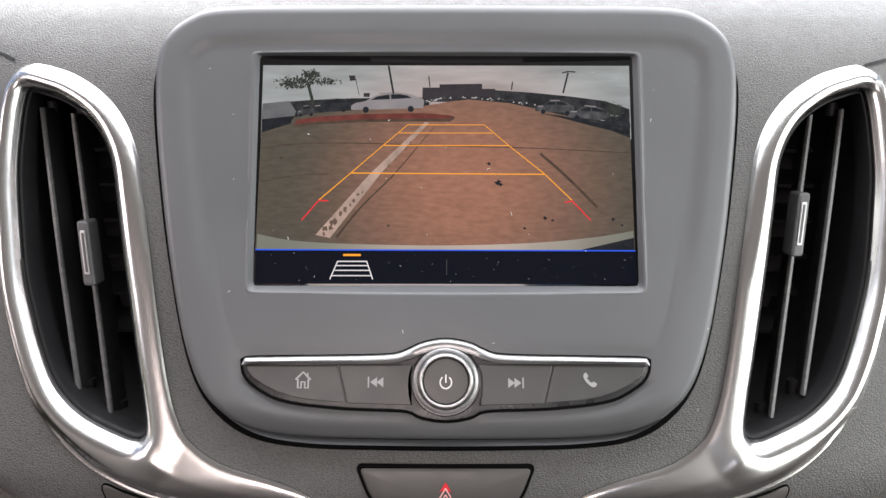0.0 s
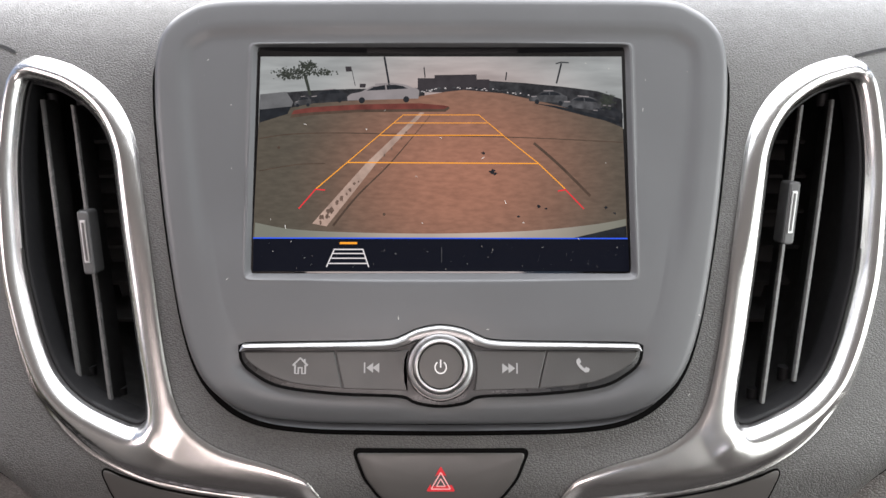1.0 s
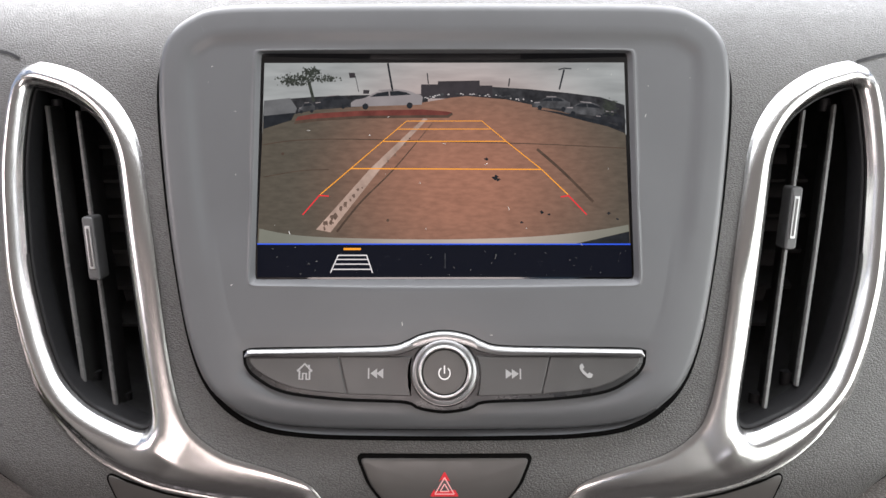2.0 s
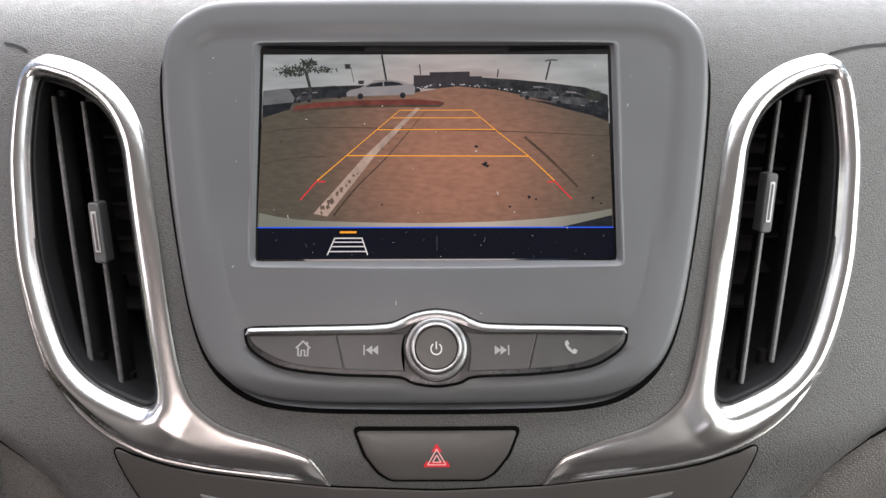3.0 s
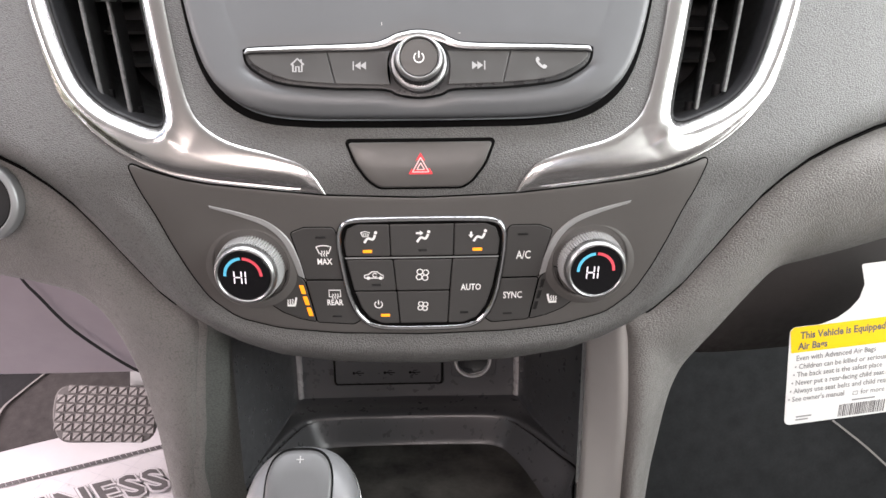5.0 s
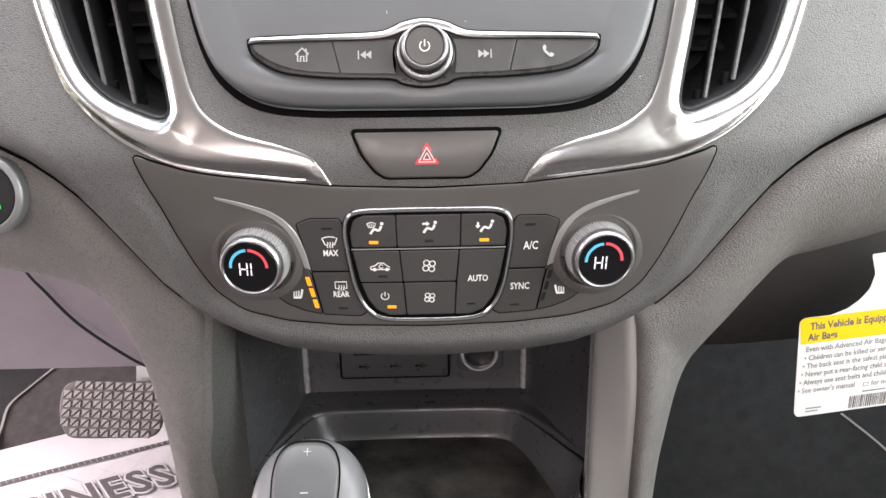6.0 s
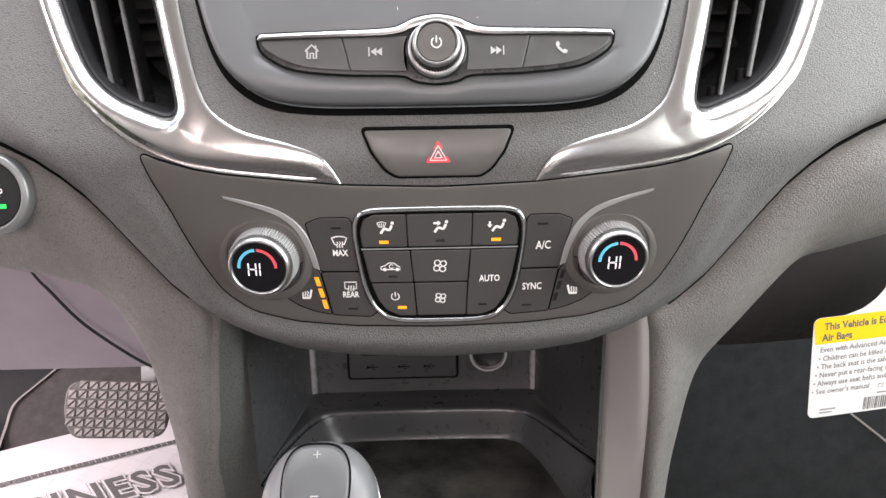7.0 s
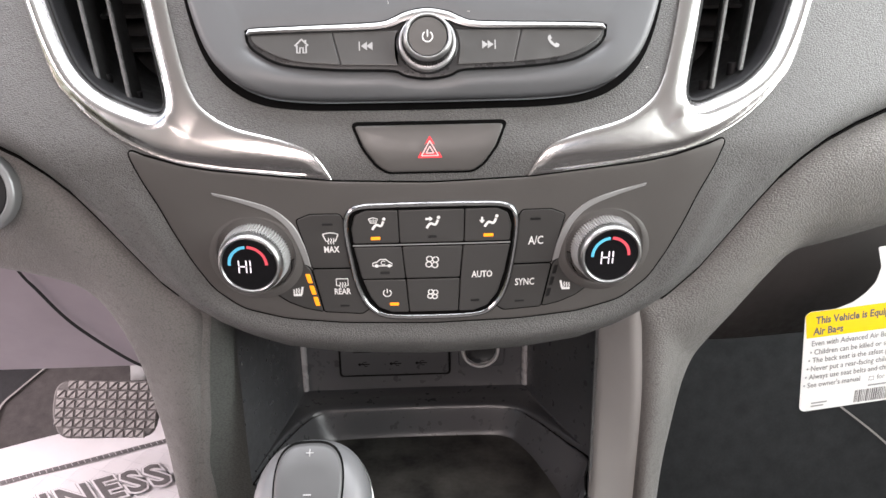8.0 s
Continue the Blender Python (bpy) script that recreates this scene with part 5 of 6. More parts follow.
dial(-83.2, -4.0)
dial(82.4, 4.0)
for s in (-1, 1):
    outer = smooth([(-100, 596.3), (-86, 593), (-73, 588.3), (-64.2, 580.2), (-59.8, 569.6), (-57.6, 558.8)], 40, False)
    inner = smooth([(-99.4, 595.0), (-85.2, 590.6), (-73.6, 585.4), (-66.6, 578.0), (-62.8, 568.6), (-60.6, 560.2)], 40, False)
    bm = bmesh.new()
    loft(bm, [[on(climate_face, -s * (a[0] * (1 - t) + b[0] * t), a[1] * (1 - t) + b[1] * t, o) for a, b in zip(outer, inner)] for t, o in ((0, 1), (0, -0.5), (0.12, -0.8), (0.88, -0.8), (1, -0.5), (1, 1))], closed=False)
    part("sweep_trim", bm, GREYTRIM, climate, "curved grey trim beside the dial")

# ---- centre console ----
console = thing("centre_console", "black moulded storage cubby between grained console legs", "console", kind="structure")


def sheet(name, rows, mat, parent, label="", n=14):
    """A moulded sheet through rows of places, smoothed along each row."""
    bm = bmesh.new()
    loft(bm, [[Vector(p) for p in smooth(r, n, False)] for r in rows], closed=False)
    return part(name, bm, mat, parent, label, sharp=50)


# inner leg faces, from the front corner back to the black cubby
CUBBY = material("black_moulded_plastic", (0.051, 0.0515, 0.0545), 0.33, mottle=0.06, bump=0.15, bump_scale=3000)
legz = (0.56, 0.526, 0.51, 0.49, 0.47, 0.45, 0.43, 0.41, 0.37, 0.33)


# where the grained skin of the passenger's leg turns inwards
LEG_LINE = np.array([p for p in reversed(smooth(RIGHT_A, 200, closed=False)) if p[1] < 527]) / 1000


def passenger_row(z):
    edge = float(np.interp(z, LEG_LINE[:, 1], LEG_LINE[:, 0]))
    front = skin_face(0.11, z) + 0.0105
    return [(edge + 0.007, front + 0.0028, z), (edge + 0.0025, front + 0.0016, z), (edge - 0.001, front + 0.0019, z), (edge - 0.0045, front + 0.0042, z), (0.0968, 0.312, z), (0.0942, 0.3160, z), (0.0950, 0.323, z)]


# side light on the passenger's leg is put into this pale colour
LEG_LIT = material("lit_satin_leg_plastic", (0.39, 0.385, 0.375), 0.46, mottle=0.05, bump=0.1)
def leg_row(z):
    edge = float(np.interp(z, (0.33, 0.415, 0.45, 0.494, 0.528), (-0.140, -0.137, -0.1315, -0.125, -0.120)))
    face = skin_face(edge, z)
    return [(edge + 0.0046, face + 0.0150, z), (edge + 0.0088, face + 0.0172, z), (edge * 0.5 - 0.0490, face + 0.0205, z), (-0.1067, max(0.3055, face + 0.0250), z)]


# the driver's leg gets a darker copy that stands for its shade
LEG_SHADED = material("shaded_satin_leg_plastic", (0.086, 0.092, 0.087), 0.42, grain=0.35, grain_scale=600, mottle=0.06)
sheet("driver_leg_inner", [leg_row(z) for z in legz], LEG_SHADED, console, "satin inner face of the console leg, darkened for its shade")
sheet("passenger_leg_inner", [passenger_row(z) for z in legz], LEG_LIT, console, "smooth inner face of the console leg, paled for side light")
bm = bmesh.new()
loft(bm, [[Vector((0.0942 + dx, 0.3160 + dy, z)) for z in np.linspace(0.335, 0.55, 12)] for dx, dy in ((0.0008, -0.0006), (-0.0001, -0.0011), (-0.0006, -0.0003), (-0.0004, 0.0008))], closed=False)
part("leg_edge", bm, LEG_LIT, console, "thin pale edge of the leg plastic")
# walls, ledge and tray of the cubby, each through the same stations from the driver's leg round the back to the passenger's
WALL_RING = [(-0.1068, 0.3000), (-0.1023, 0.3285), (-0.0973, 0.3585), (-0.0928, 0.3885), (-0.0906, 0.3985), (-0.0878, 0.4024), (-0.0838, 0.4030), (-0.0488, 0.4035), (-0.0038, 0.4040), (0.0322, 0.4035), (0.0602, 0.4030), (0.0642, 0.4022), (0.0668, 0.3985), (0.0707, 0.3817), (0.0797, 0.3535), (0.0892, 0.3265), (0.0942, 0.3130), (0.0887, 0.2980), (0.0846, 0.2800)]
EDGE_RING = [(-0.1063, 0.3000), (-0.0998, 0.3305), (-0.0903, 0.3565), (-0.0846, 0.3675), (-0.0808, 0.3724), (-0.0753, 0.3753), (-0.0678, 0.3766), (-0.0438, 0.3775), (-0.0038, 0.3780), (0.0302, 0.3775), (0.0432, 0.3766), (0.0517, 0.3751), (0.0582, 0.3718), (0.0634, 0.3661), (0.0732, 0.3511), (0.0852, 0.3305), (0.0942, 0.3135), (0.0884, 0.2980), (0.0843, 0.2800)]
FOOT_RING = [(-0.0963, 0.2970), (-0.0903, 0.3285), (-0.0813, 0.3534), (-0.0763, 0.3627), (-0.0728, 0.3670), (-0.0683, 0.3703), (-0.0623, 0.3721), (-0.0438, 0.3732), (-0.0038, 0.3735), (0.0302, 0.3730), (0.0402, 0.3723), (0.0472, 0.3706), (0.0527, 0.3670), (0.0567, 0.3609), (0.0637, 0.3450), (0.0707, 0.3217), (0.0752, 0.3025), (0.0752, 0.2850), (0.0720, 0.2650)]


def ring_at(a, b, t, z, bow=0.0):
    return [(p[0] * (1 - t) + q[0] * t, p[1] * (1 - t) + q[1] * t + bow, z) for p, q in zip(a, b)]


sheet("cubby_wall", [ring_at(WALL_RING, EDGE_RING, 0, z) for z in (0.56, 0.50, 0.45, 0.425, 0.4190)], CUBBY, console, "black moulded cubby wall", n=150)
sheet("cubby_ledge", [ring_at(WALL_RING, EDGE_RING, t, z) for t, z in ((0, 0.4190), (0.06, 0.4183), (0.5, 0.4186), (0.8, 0.4187), (0.93, 0.4183), (0.985, 0.4172), (1.0, 0.4130))], CUBBY, console, "black ledge behind the tray", n=150)
sheet("tray_joint", [ring_at(WALL_RING, EDGE_RING, 0.97, 0.4145), ring_at(EDGE_RING, FOOT_RING, 0.16, 0.4140)], GAP, console, "dark joint round the tray", n=150)
sheet("tray_wall", [ring_at(EDGE_RING, FOOT_RING, t, z) for t, z in ((0.12, 0.4125), (0.12, 0.4148), (0.15, 0.4160), (0.21, 0.4162), (0.29, 0.4148), (0.45, 0.4100), (0.62, 0.4055), (0.78, 0.4015), (0.92, 0.3988), (1.1, 0.3972), (1.4, 0.3962))],
      CUBBY, console, "black concave tray wall", n=150)
TRAY_MAT = material("black_ribbed_rubber", (0.032, 0.031, 0.028), 0.7, mottle=0.8, mottle_scale=45, bump=0.6, bump_scale=700)
bm = bmesh.new()
box(bm, (-0.100, 0.10, 0.380), (0.083, 0.385, 0.3975))
part("tray_floor", bm, TRAY_MAT, console, "dusty black rubber tray mat")
bm = bmesh.new()
box(bm, (-0.128, 0.30, 0.530), (0.115, 0.42, 0.54))
part("cubby_roof", bm, BLACK, console)


# highlight on the cubby's upright corners, painted as a pale base colour
BEAD_SHINE = material("pale_highlight_edge", (0.26, 0.25, 0.255), 0.28, mottle=0.03, coat=0.6, spec=1.0)
for x, y in ((-0.0896, 0.4005), (0.0657, 0.4005)):
    bm = bmesh.new()
    bmesh.ops.create_cone(bm, cap_ends=True, segments=24, radius1=0.0026, radius2=0.0026, depth=0.120, matrix=Matrix.Translation((x, y, 0.481)))
    part("corner_bead", bm, BEAD_SHINE, console, "rounded upright edge at the cubby's back, pale for its highlight")


def back_face(x, z):
    return 0.4028


port_plate = thing("port_plate", "black plate with two USB ports and a round jack", "usb panel")
part("plate", plate_mesh(rounded([(-65, 468), (13, 468), (13, 430.5), (-65, 430.5)], 3.0), back_face, -3.4, 4, 0.8), GAP, port_plate)
part("recess", plate_mesh(rounded([(-63.4, 466.6), (11.4, 466.6), (11.4, 432.1), (-63.4, 432.1)], 2.0), back_face, -3.7, 2, 0.2), CUBBY, port_plate)
for x in (-48, -26):
    part("usb_port", plate_mesh(rounded([(x - 7, 455), (x + 7, 455), (x + 7, 449.5), (x - 7, 449.5)], 0.8), back_face, -4.6, 2, 0.3), GLOSS, port_plate)
for k, x in enumerate((-47, -25, -7)):
    bm = bmesh.new()
    ribbon(bm, [(x - 4, 440.4), (x + 3.5, 440.4)], 0.7, back_face, -3.95, thick=0.1)
    patch(bm, circle(x - 3.6, 440.4, 1.1, 10), back_face, -3.97, 0.1)
    ribbon(bm, [(x - 2, 440.6), (x - 0.6, 442.0), (x + 1.4, 442.0)], 0.5, back_face, -3.99, thick=0.1)
    ribbon(bm, [(x - 1, 440.2), (x + 0.2, 438.8), (x + 1.8, 438.8)], 0.5, back_face, -4.01, thick=0.1)
    part("port_sign", bm, GAP, port_plate, flat=True)

socket = thing("power_socket", "round chrome-rimmed power socket in the cubby's back wall", "power socket")
sc = Vector((0.034, 0.4022, 0.4485))
part("socket_plate", plate_mesh(rounded([(18.5, 470), (51, 470), (51, 434.5), (18.5, 434.5)], 5), back_face, -1.5, 2, 1.0), CUBBY, socket)
bm = bmesh.new()
turned(bm, [(13.2, 1), (13.4, 3.2), (12.6, 4.6), (11.4, 4.6), (10.9, 3.0), (10.8, -2)], sc, 0, 40)
part("socket_rim", bm, SILVER, socket, "chrome rim")
bm = bmesh.new()
capped(bm, [(10.8, 1.7), (10.6, 1.6)], sc, 0, 40)
part("socket_well", bm, GLOSS, socket)

# ---- gear selector ----
selector = thing("gear_selector", "grey gear selector knob with plus and minus pad", "gear lever")
# rounded grip, its flat pad facing up and back
gm = Matrix.Translation((-0.0565, 0.206, 0.4615)) @ Matrix.Rotation(radians(38), 4, "X")


def egg(rx, ry, n=48, p=2.4):
    out = []
    for i in range(n):
        a = 2 * math.pi * i / n
        c, s = math.cos(a), math.sin(a)
        out.append((rx * math.copysign(abs(c) ** (2 / p), c), ry * math.copysign(abs(s) ** (2 / p), s) * (1.0 if s > 0 else 1.15)))
    return out


GRIP = material("dark_grey_grip_plastic", (0.115, 0.115, 0.119), 0.36, mottle=0.04)
bm = bmesh.new()
rings = []
for h, k in ((-95, 0.55), (-60, 0.70), (-35, 0.90), (-18, 0.99), (-8, 1.0), (0, 0.985), (6, 0.93), (10, 0.84), (12.5, 0.72), (13.4, 0.55)):
    rings.append([gm @ Vector((x * k / 1000, y * k / 1000, h / 1000)) for x, y in egg(27, 36)])
loft(bm, rings, cap=True)
part("grip", bm, GRIP, selector, "smooth dark grey grip")
bm = bmesh.new()
rings = []
for h, k in ((8, 1.05), (13.6, 1.05), (13.9, 1.03)):
    rings.append([gm @ Vector((x * k * (1 + 0.005 * y) / 1000, (y * k + 2) / 1000, h / 1000)) for x, y in egg(14.2, 27, p=3)])
loft(bm, rings, cap=True)
part("pad_joint", bm, GAP, selector)
bm = bmesh.new()
rings = []
for h, k in ((10, 1.0), (14.0, 1.0), (14.7, 0.97), (15.2, 0.9), (15.4, 0.6)):
    rings.append([gm @ Vector((x * k * (1 + 0.005 * y) / 1000, (y * k + 2) / 1000, h / 1000)) for x, y in egg(14.2, 27, p=3)])
loft(bm, rings, cap=True)
pad = part("pad", bm, TABGREY, selector, "rocker pad")
for nm, pieces, yy in (("plus_sign", ((3.4, 0.42), (0.42, 3.4)), 24.0), ("minus_sign", ((3.4, 0.5),), 5.6)):
    bm = bmesh.new()
    for w, h in pieces:
        b2 = bmesh.new()
        box(b2, (-w / 2000, (yy - h / 2) / 1000, 0.0150), (w / 2000, (yy + h / 2) / 1000, 0.01565))
        bmesh.ops.transform(b2, matrix=gm, verts=b2.verts)
        tmp = bpy.data.meshes.new("t")
        b2.to_mesh(tmp)
        b2.free()
        bm.from_mesh(tmp)
        bpy.data.meshes.remove(tmp)
    part(nm, bm, PRINT_DIM, pad, flat=True)
bm = bmesh.new()
rings = []
for h, k in ((-9, 1.0), (-8.5, 1.018), (-6.5, 1.018), (-6, 1.0)):
    rings.append([gm @ Vector((x * k / 1000, y * k / 1000, h / 1000)) for x, y in egg(27, 36)])
loft(bm, rings)
part("grip_band", bm, CHROME, selector, "thin chrome band")

# ---- driver's side ----
RINGGREY = material("grey_satin_ring", (0.23, 0.23, 0.235), 0.38, 0.5, mottle=0.03)
start_button = thing("start_button", "round black engine start button with a silver ring", "button")
sbc = on(skin_face, -215.8, 596, -1)
bm = bmesh.new()
turned(bm, [(20.2, -5), (20.2, 0.7), (19.9, 1.4), (19.2, 1.9), (17.7, 2.6), (17.0, 2.5), (16.7, 1.9), (16.5, -2)], sbc, 8)
part("ring", bm, RINGGREY, start_button, "satin silver ring")
bm = bmesh.new()
capped(bm, [(16.3, -2), (16.3, 0.6), (15.8, 1.2), (8, 1.5)], sbc, 8)
cap = part("cap", bm, BLACK, start_button)


def start_face(x, z):
    return sbc.y - 0.0018 + math.tan(radians(8)) * (z - sbc.z)


lettering("word", "ENGINE", -213.8, 600.4, 4.2, start_face, -0.2, PRINT, cap, squeeze=0.72, bold=0.05)
lettering("word", "STOP", -213.4, 594.8, 6.0, start_face, -0.2, PRINT, cap, squeeze=0.80, bold=0.05)
bm = bmesh.new()
patch(bm, rounded([(-214.4, 591.4), (-206.6, 591.4), (-206.6, 589.4), (-214.4, 589.4)], 0.3), start_face, -0.25, 0.1)
part("indicator", bm, GREEN, cap, flat=True)

knee = thing("knee_panel", "knee panel below the steering column, door light in its pale lilac tone", "trim panel", kind="structure")
sheet("panel", [[(-0.62, 0.385, 0.53), (-0.40, 0.390, 0.53), (-0.26, 0.395, 0.53), (-0.16, 0.40, 0.53)], [(-0.62, 0.40, 0.49), (-0.40, 0.405, 0.49), (-0.26, 0.41, 0.49), (-0.16, 0.415, 0.49)],
                [(-0.62, 0.425, 0.45), (-0.40, 0.43, 0.45), (-0.26, 0.435, 0.45), (-0.16, 0.44, 0.45)], [(-0.62, 0.445, 0.424), (-0.40, 0.445, 0.4225), (-0.26, 0.447, 0.4215), (-0.16, 0.45, 0.421)],
                [(-0.62, 0.47, 0.418), (-0.40, 0.47, 0.417), (-0.26, 0.47, 0.416), (-0.16, 0.47, 0.416)]], KNEE, knee)
sheet("joint", [[(-0.2700, 0.3860, 0.528), (-0.2660, 0.3930, 0.512), (-0.2628, 0.3965, 0.504), (-0.2504, 0.4145, 0.4690), (-0.2232, 0.4355, 0.4295), (-0.205, 0.443, 0.417)],
                [(-0.2678, 0.3856, 0.529), (-0.2638, 0.3926, 0.513), (-0.2606, 0.3961, 0.5055), (-0.2482, 0.4141, 0.4708), (-0.2210, 0.4351, 0.4315), (-0.2025, 0.4426, 0.419)]], BLACK, knee, "black joint in the panel", n=30)

# pad rubber darkened to paint shade into the grooves between blocks
RUBBER_GROOVE = material("groove_shade_rubber", (0.085, 0.078, 0.076), 0.8, mottle=0.2)
pedal = thing("brake_pedal", "worn rubber brake pedal with a triangle tread", "pedal")
pm = Matrix.Translation((-0.389, 0.735, 0.2285)) @ Matrix.Rotation(radians(-28), 4, "X") @ Matrix.Rotation(radians(3), 4, "Y") @ Matrix.Scale(0.955, 4)


def pedal_put(bm):
    bmesh.ops.transform(bm, matrix=pm, verts=bm.verts)
    return bm


bm = bmesh.new()
out = rounded([(-70, 31), (60, 35), (64, 8), (60, -36), (-58, -40), (-71, -10)], 21, 7)
loft(bm, [[Vector((x * k / 1000, d / 1000, z * k / 1000)) for x, z in out] for k, d in ((0.97, 10), (1.0, 7), (1.0, 2), (0.97, 0))], cap=True)
part("pad", pedal_put(bm), RUBBER_GROOVE, pedal)
for i in range(10):
    for j in range(6):
        x, z = -60.5 + i * 12.9, -31.5 + j * 11.7
        if not inside(x, z, inset(out, 4.0)):
            continue
        bm = bmesh.new()
        for q in ([(-5.6, -5.2), (-5.6, 5.3), (4.9, 5.3)], [(-4.2, -5.3), (5.9, -5.3), (5.9, 4.6)]):
            base = [Vector(((x + a) / 1000, 0.001, (z + b) / 1000)) for a, b in q]
            cx, cz = sum(a for a, b in q) / 3, sum(b for a, b in q) / 3
            top = [Vector(((x + cx + (a - cx) * 0.74) / 1000, -0.0022, (z + cz + (b - cz) * 0.74) / 1000)) for a, b in q]
            loft(bm, [base, top], cap=True)
        part("tread_block", pedal_put(bm), RUBBER, pedal, flat=True)
bm = bmesh.new()
box(bm, (-0.008, 0.010, 0.0), (0.012, 0.026, 0.20))
bmesh.ops.transform(bm, matrix=Matrix.Translation((0.029, 0, 0.02)) @ Matrix.Rotation(radians(18), 4, "X"), verts=bm.verts)
bevel_all(bm, 0.003)
part("arm", pedal_put(bm), ARM, pedal, "pale steel arm")

# ---- floor ----
floor = thing("cabin_floor", "dark carpeted cabin floor rising to the firewall", "floor", kind="structure")
FLOOR_Z = 0.075
sheet("carpet", [[(x, -1.9, FLOOR_Z), (x, 0.0, FLOOR_Z), (x, 0.80, FLOOR_Z), (x, 0.95, FLOOR_Z + 0.03), (x, 1.06, FLOOR_Z + 0.12), (x, 1.16, FLOOR_Z + 0.32), (x, 1.2, 0.95)] for x in (-0.85, -0.4, -0.12, 0.0, 0.12, 0.4, 0.85)], CARPET, floor, n=50)
# moulded seam on the footrest side
SEAM = [(-0.585, 1.040, 0.165), (-0.617, 1.004, 0.143), (-0.637, 0.982, 0.129), (-0.6555, 0.956, 0.114), (-0.651, 0.921, 0.098), (-0.636, 0.870, 0.090)]
sheet("carpet_edge", [[(x + d, y, z + 0.002) for x, y, z in SEAM] for d in (-0.002, 0.002)], CABIN, floor, "pale seam along the carpet", n=40)
sheet("footrest", [[(x + d, y, z + 0.0005) for x, y, z in SEAM] for d in (-0.20, -0.10, -0.003)], BLACK, floor, "black footrest beside the carpet seam", n=40)
bm = bmesh.new()
box(bm, (-0.10, -1.9, FLOOR_Z), (0.09, 0.14, 0.36))
bevel_all(bm, 0.02)
part("tunnel", bm, CABIN, floor)
bm = bmesh.new()
box(bm, (-0.135, 0.10, FLOOR_Z), (0.080, 0.46, 0.372))
part("console_base", bm, BLACK, floor)

mat_paper = thing("paper_floor_mat", "white printed paper floor mat laid over the carpet", "floor mat")
bm = bmesh.new()
mm = Matrix.Translation((-0.47, 0.90, FLOOR_Z + 0.006)) @ Matrix.Rotation(radians(26), 4, "Z")
grid = []
for j in range(15):
    row = []
    for i in range(13):
        x, y = -0.30 + 0.05 * i, 0.012 - 0.05 * j
        lift = 0.0012 * math.sin(i * 1.7 + j) + (0.025 * (1 - j / 1.5) ** 2 if j < 2 else 0)
        row.append(mm @ Vector((x, y, lift)))
    grid.append(row)
loft(bm, grid, closed=False)
sheet_ob = part("sheet", bm, PAPER, mat_paper)
sol = sheet_ob.modifiers.new("thickness", "SOLIDIFY")
sol.thickness = 0.0006


def floor_print(name, text, x, y, size, bold, mat, shear, lift):
    cu = bpy.data.curves.new(name, "FONT")
    cu.body, cu.size, cu.offset, cu.shear, cu.align_x, cu.space_character = text, size, bold, shear, "CENTER", 1.16
    cu.resolution_u = 2
    tmp = bpy.data.objects.new(name, cu)
    scene.collection.objects.link(tmp)
    me = bpy.data.meshes.new_from_object(tmp.evaluated_get(bpy.context.evaluated_depsgraph_get()))
    bpy.data.objects.remove(tmp)
    for v in me.vertices:
        v.co = mm @ Vector((x + v.co.x * 0.70, y + v.co.y, lift))
    me.materials.clear()
    me.materials.append(mat)
    ob = new(name, me)
    ob.parent = mat_paper
    return ob


floor_print("word_outline", "BUSINESS", -0.066, -0.155, 0.078, 0.0066, INK_GREY, -0.32, 0.0042)
floor_print("word_halo", "BUSINESS", -0.066, -0.155, 0.078, 0.0054, PAPER, -0.32, 0.0047)
floor_print("word", "BUSINESS", -0.066, -0.155, 0.078, 0.0018, INK, -0.32, 0.0052)
bm = bmesh.new()
for i in range(70):
    x = -0.28 + i * 0.008
    loft(bm, [[mm @ Vector((x + a, b - 0.040, 0.0048)) for a, b in ((0, 0), (0.0068, 0), (0.0088, -0.0095), (0.002, -0.0095))]], cap=True)
for d in (0.0, -0.0095):
    loft(bm, [[mm @ Vector((x, b + d - 0.040, 0.0046)) for x in (-0.29, 0.0, 0.29)] for b in (-0.0008, 0.0008)], closed=False)
tagged(part("dashed_line", bm, INK, mat_paper, flat=True), kind="stuff")
INK_PALE = material("pale_grey_ink", (0.47, 0.47, 0.49), 0.7, mottle=0.15, mottle_scale=120)
bm = bmesh.new()
for i in range(-14, 16):
    for s in (-1, 1):
        pts = []
        for k in range(25):
            y = -0.052 - k * 0.02
            x = i * 0.042 + s * (y + 0.052) * 0.8
            if -0.29 < x < 0.29:
                pts.append((x, y))
        if len(pts) > 2:
            loft(bm, [[mm @ Vector((x + d, y, 0.0036 + 0.0002 * (s > 0))) for x, y in pts] for d in (-0.0006, 0.0006)], closed=False)
tagged(part("lattice_print", bm, INK_PALE, mat_paper, "faint printed diamond lattice", flat=True), kind="stuff")

# ---- passenger side ----
GLOVE = material("brown_black_plastic", (0.030, 0.026, 0.025), 0.5, mottle=0.1, bump=0.2, bump_scale=2500)
glove = thing("glove_box", "dark brown-black glove box door under the dashboard", "glove box", kind="structure")
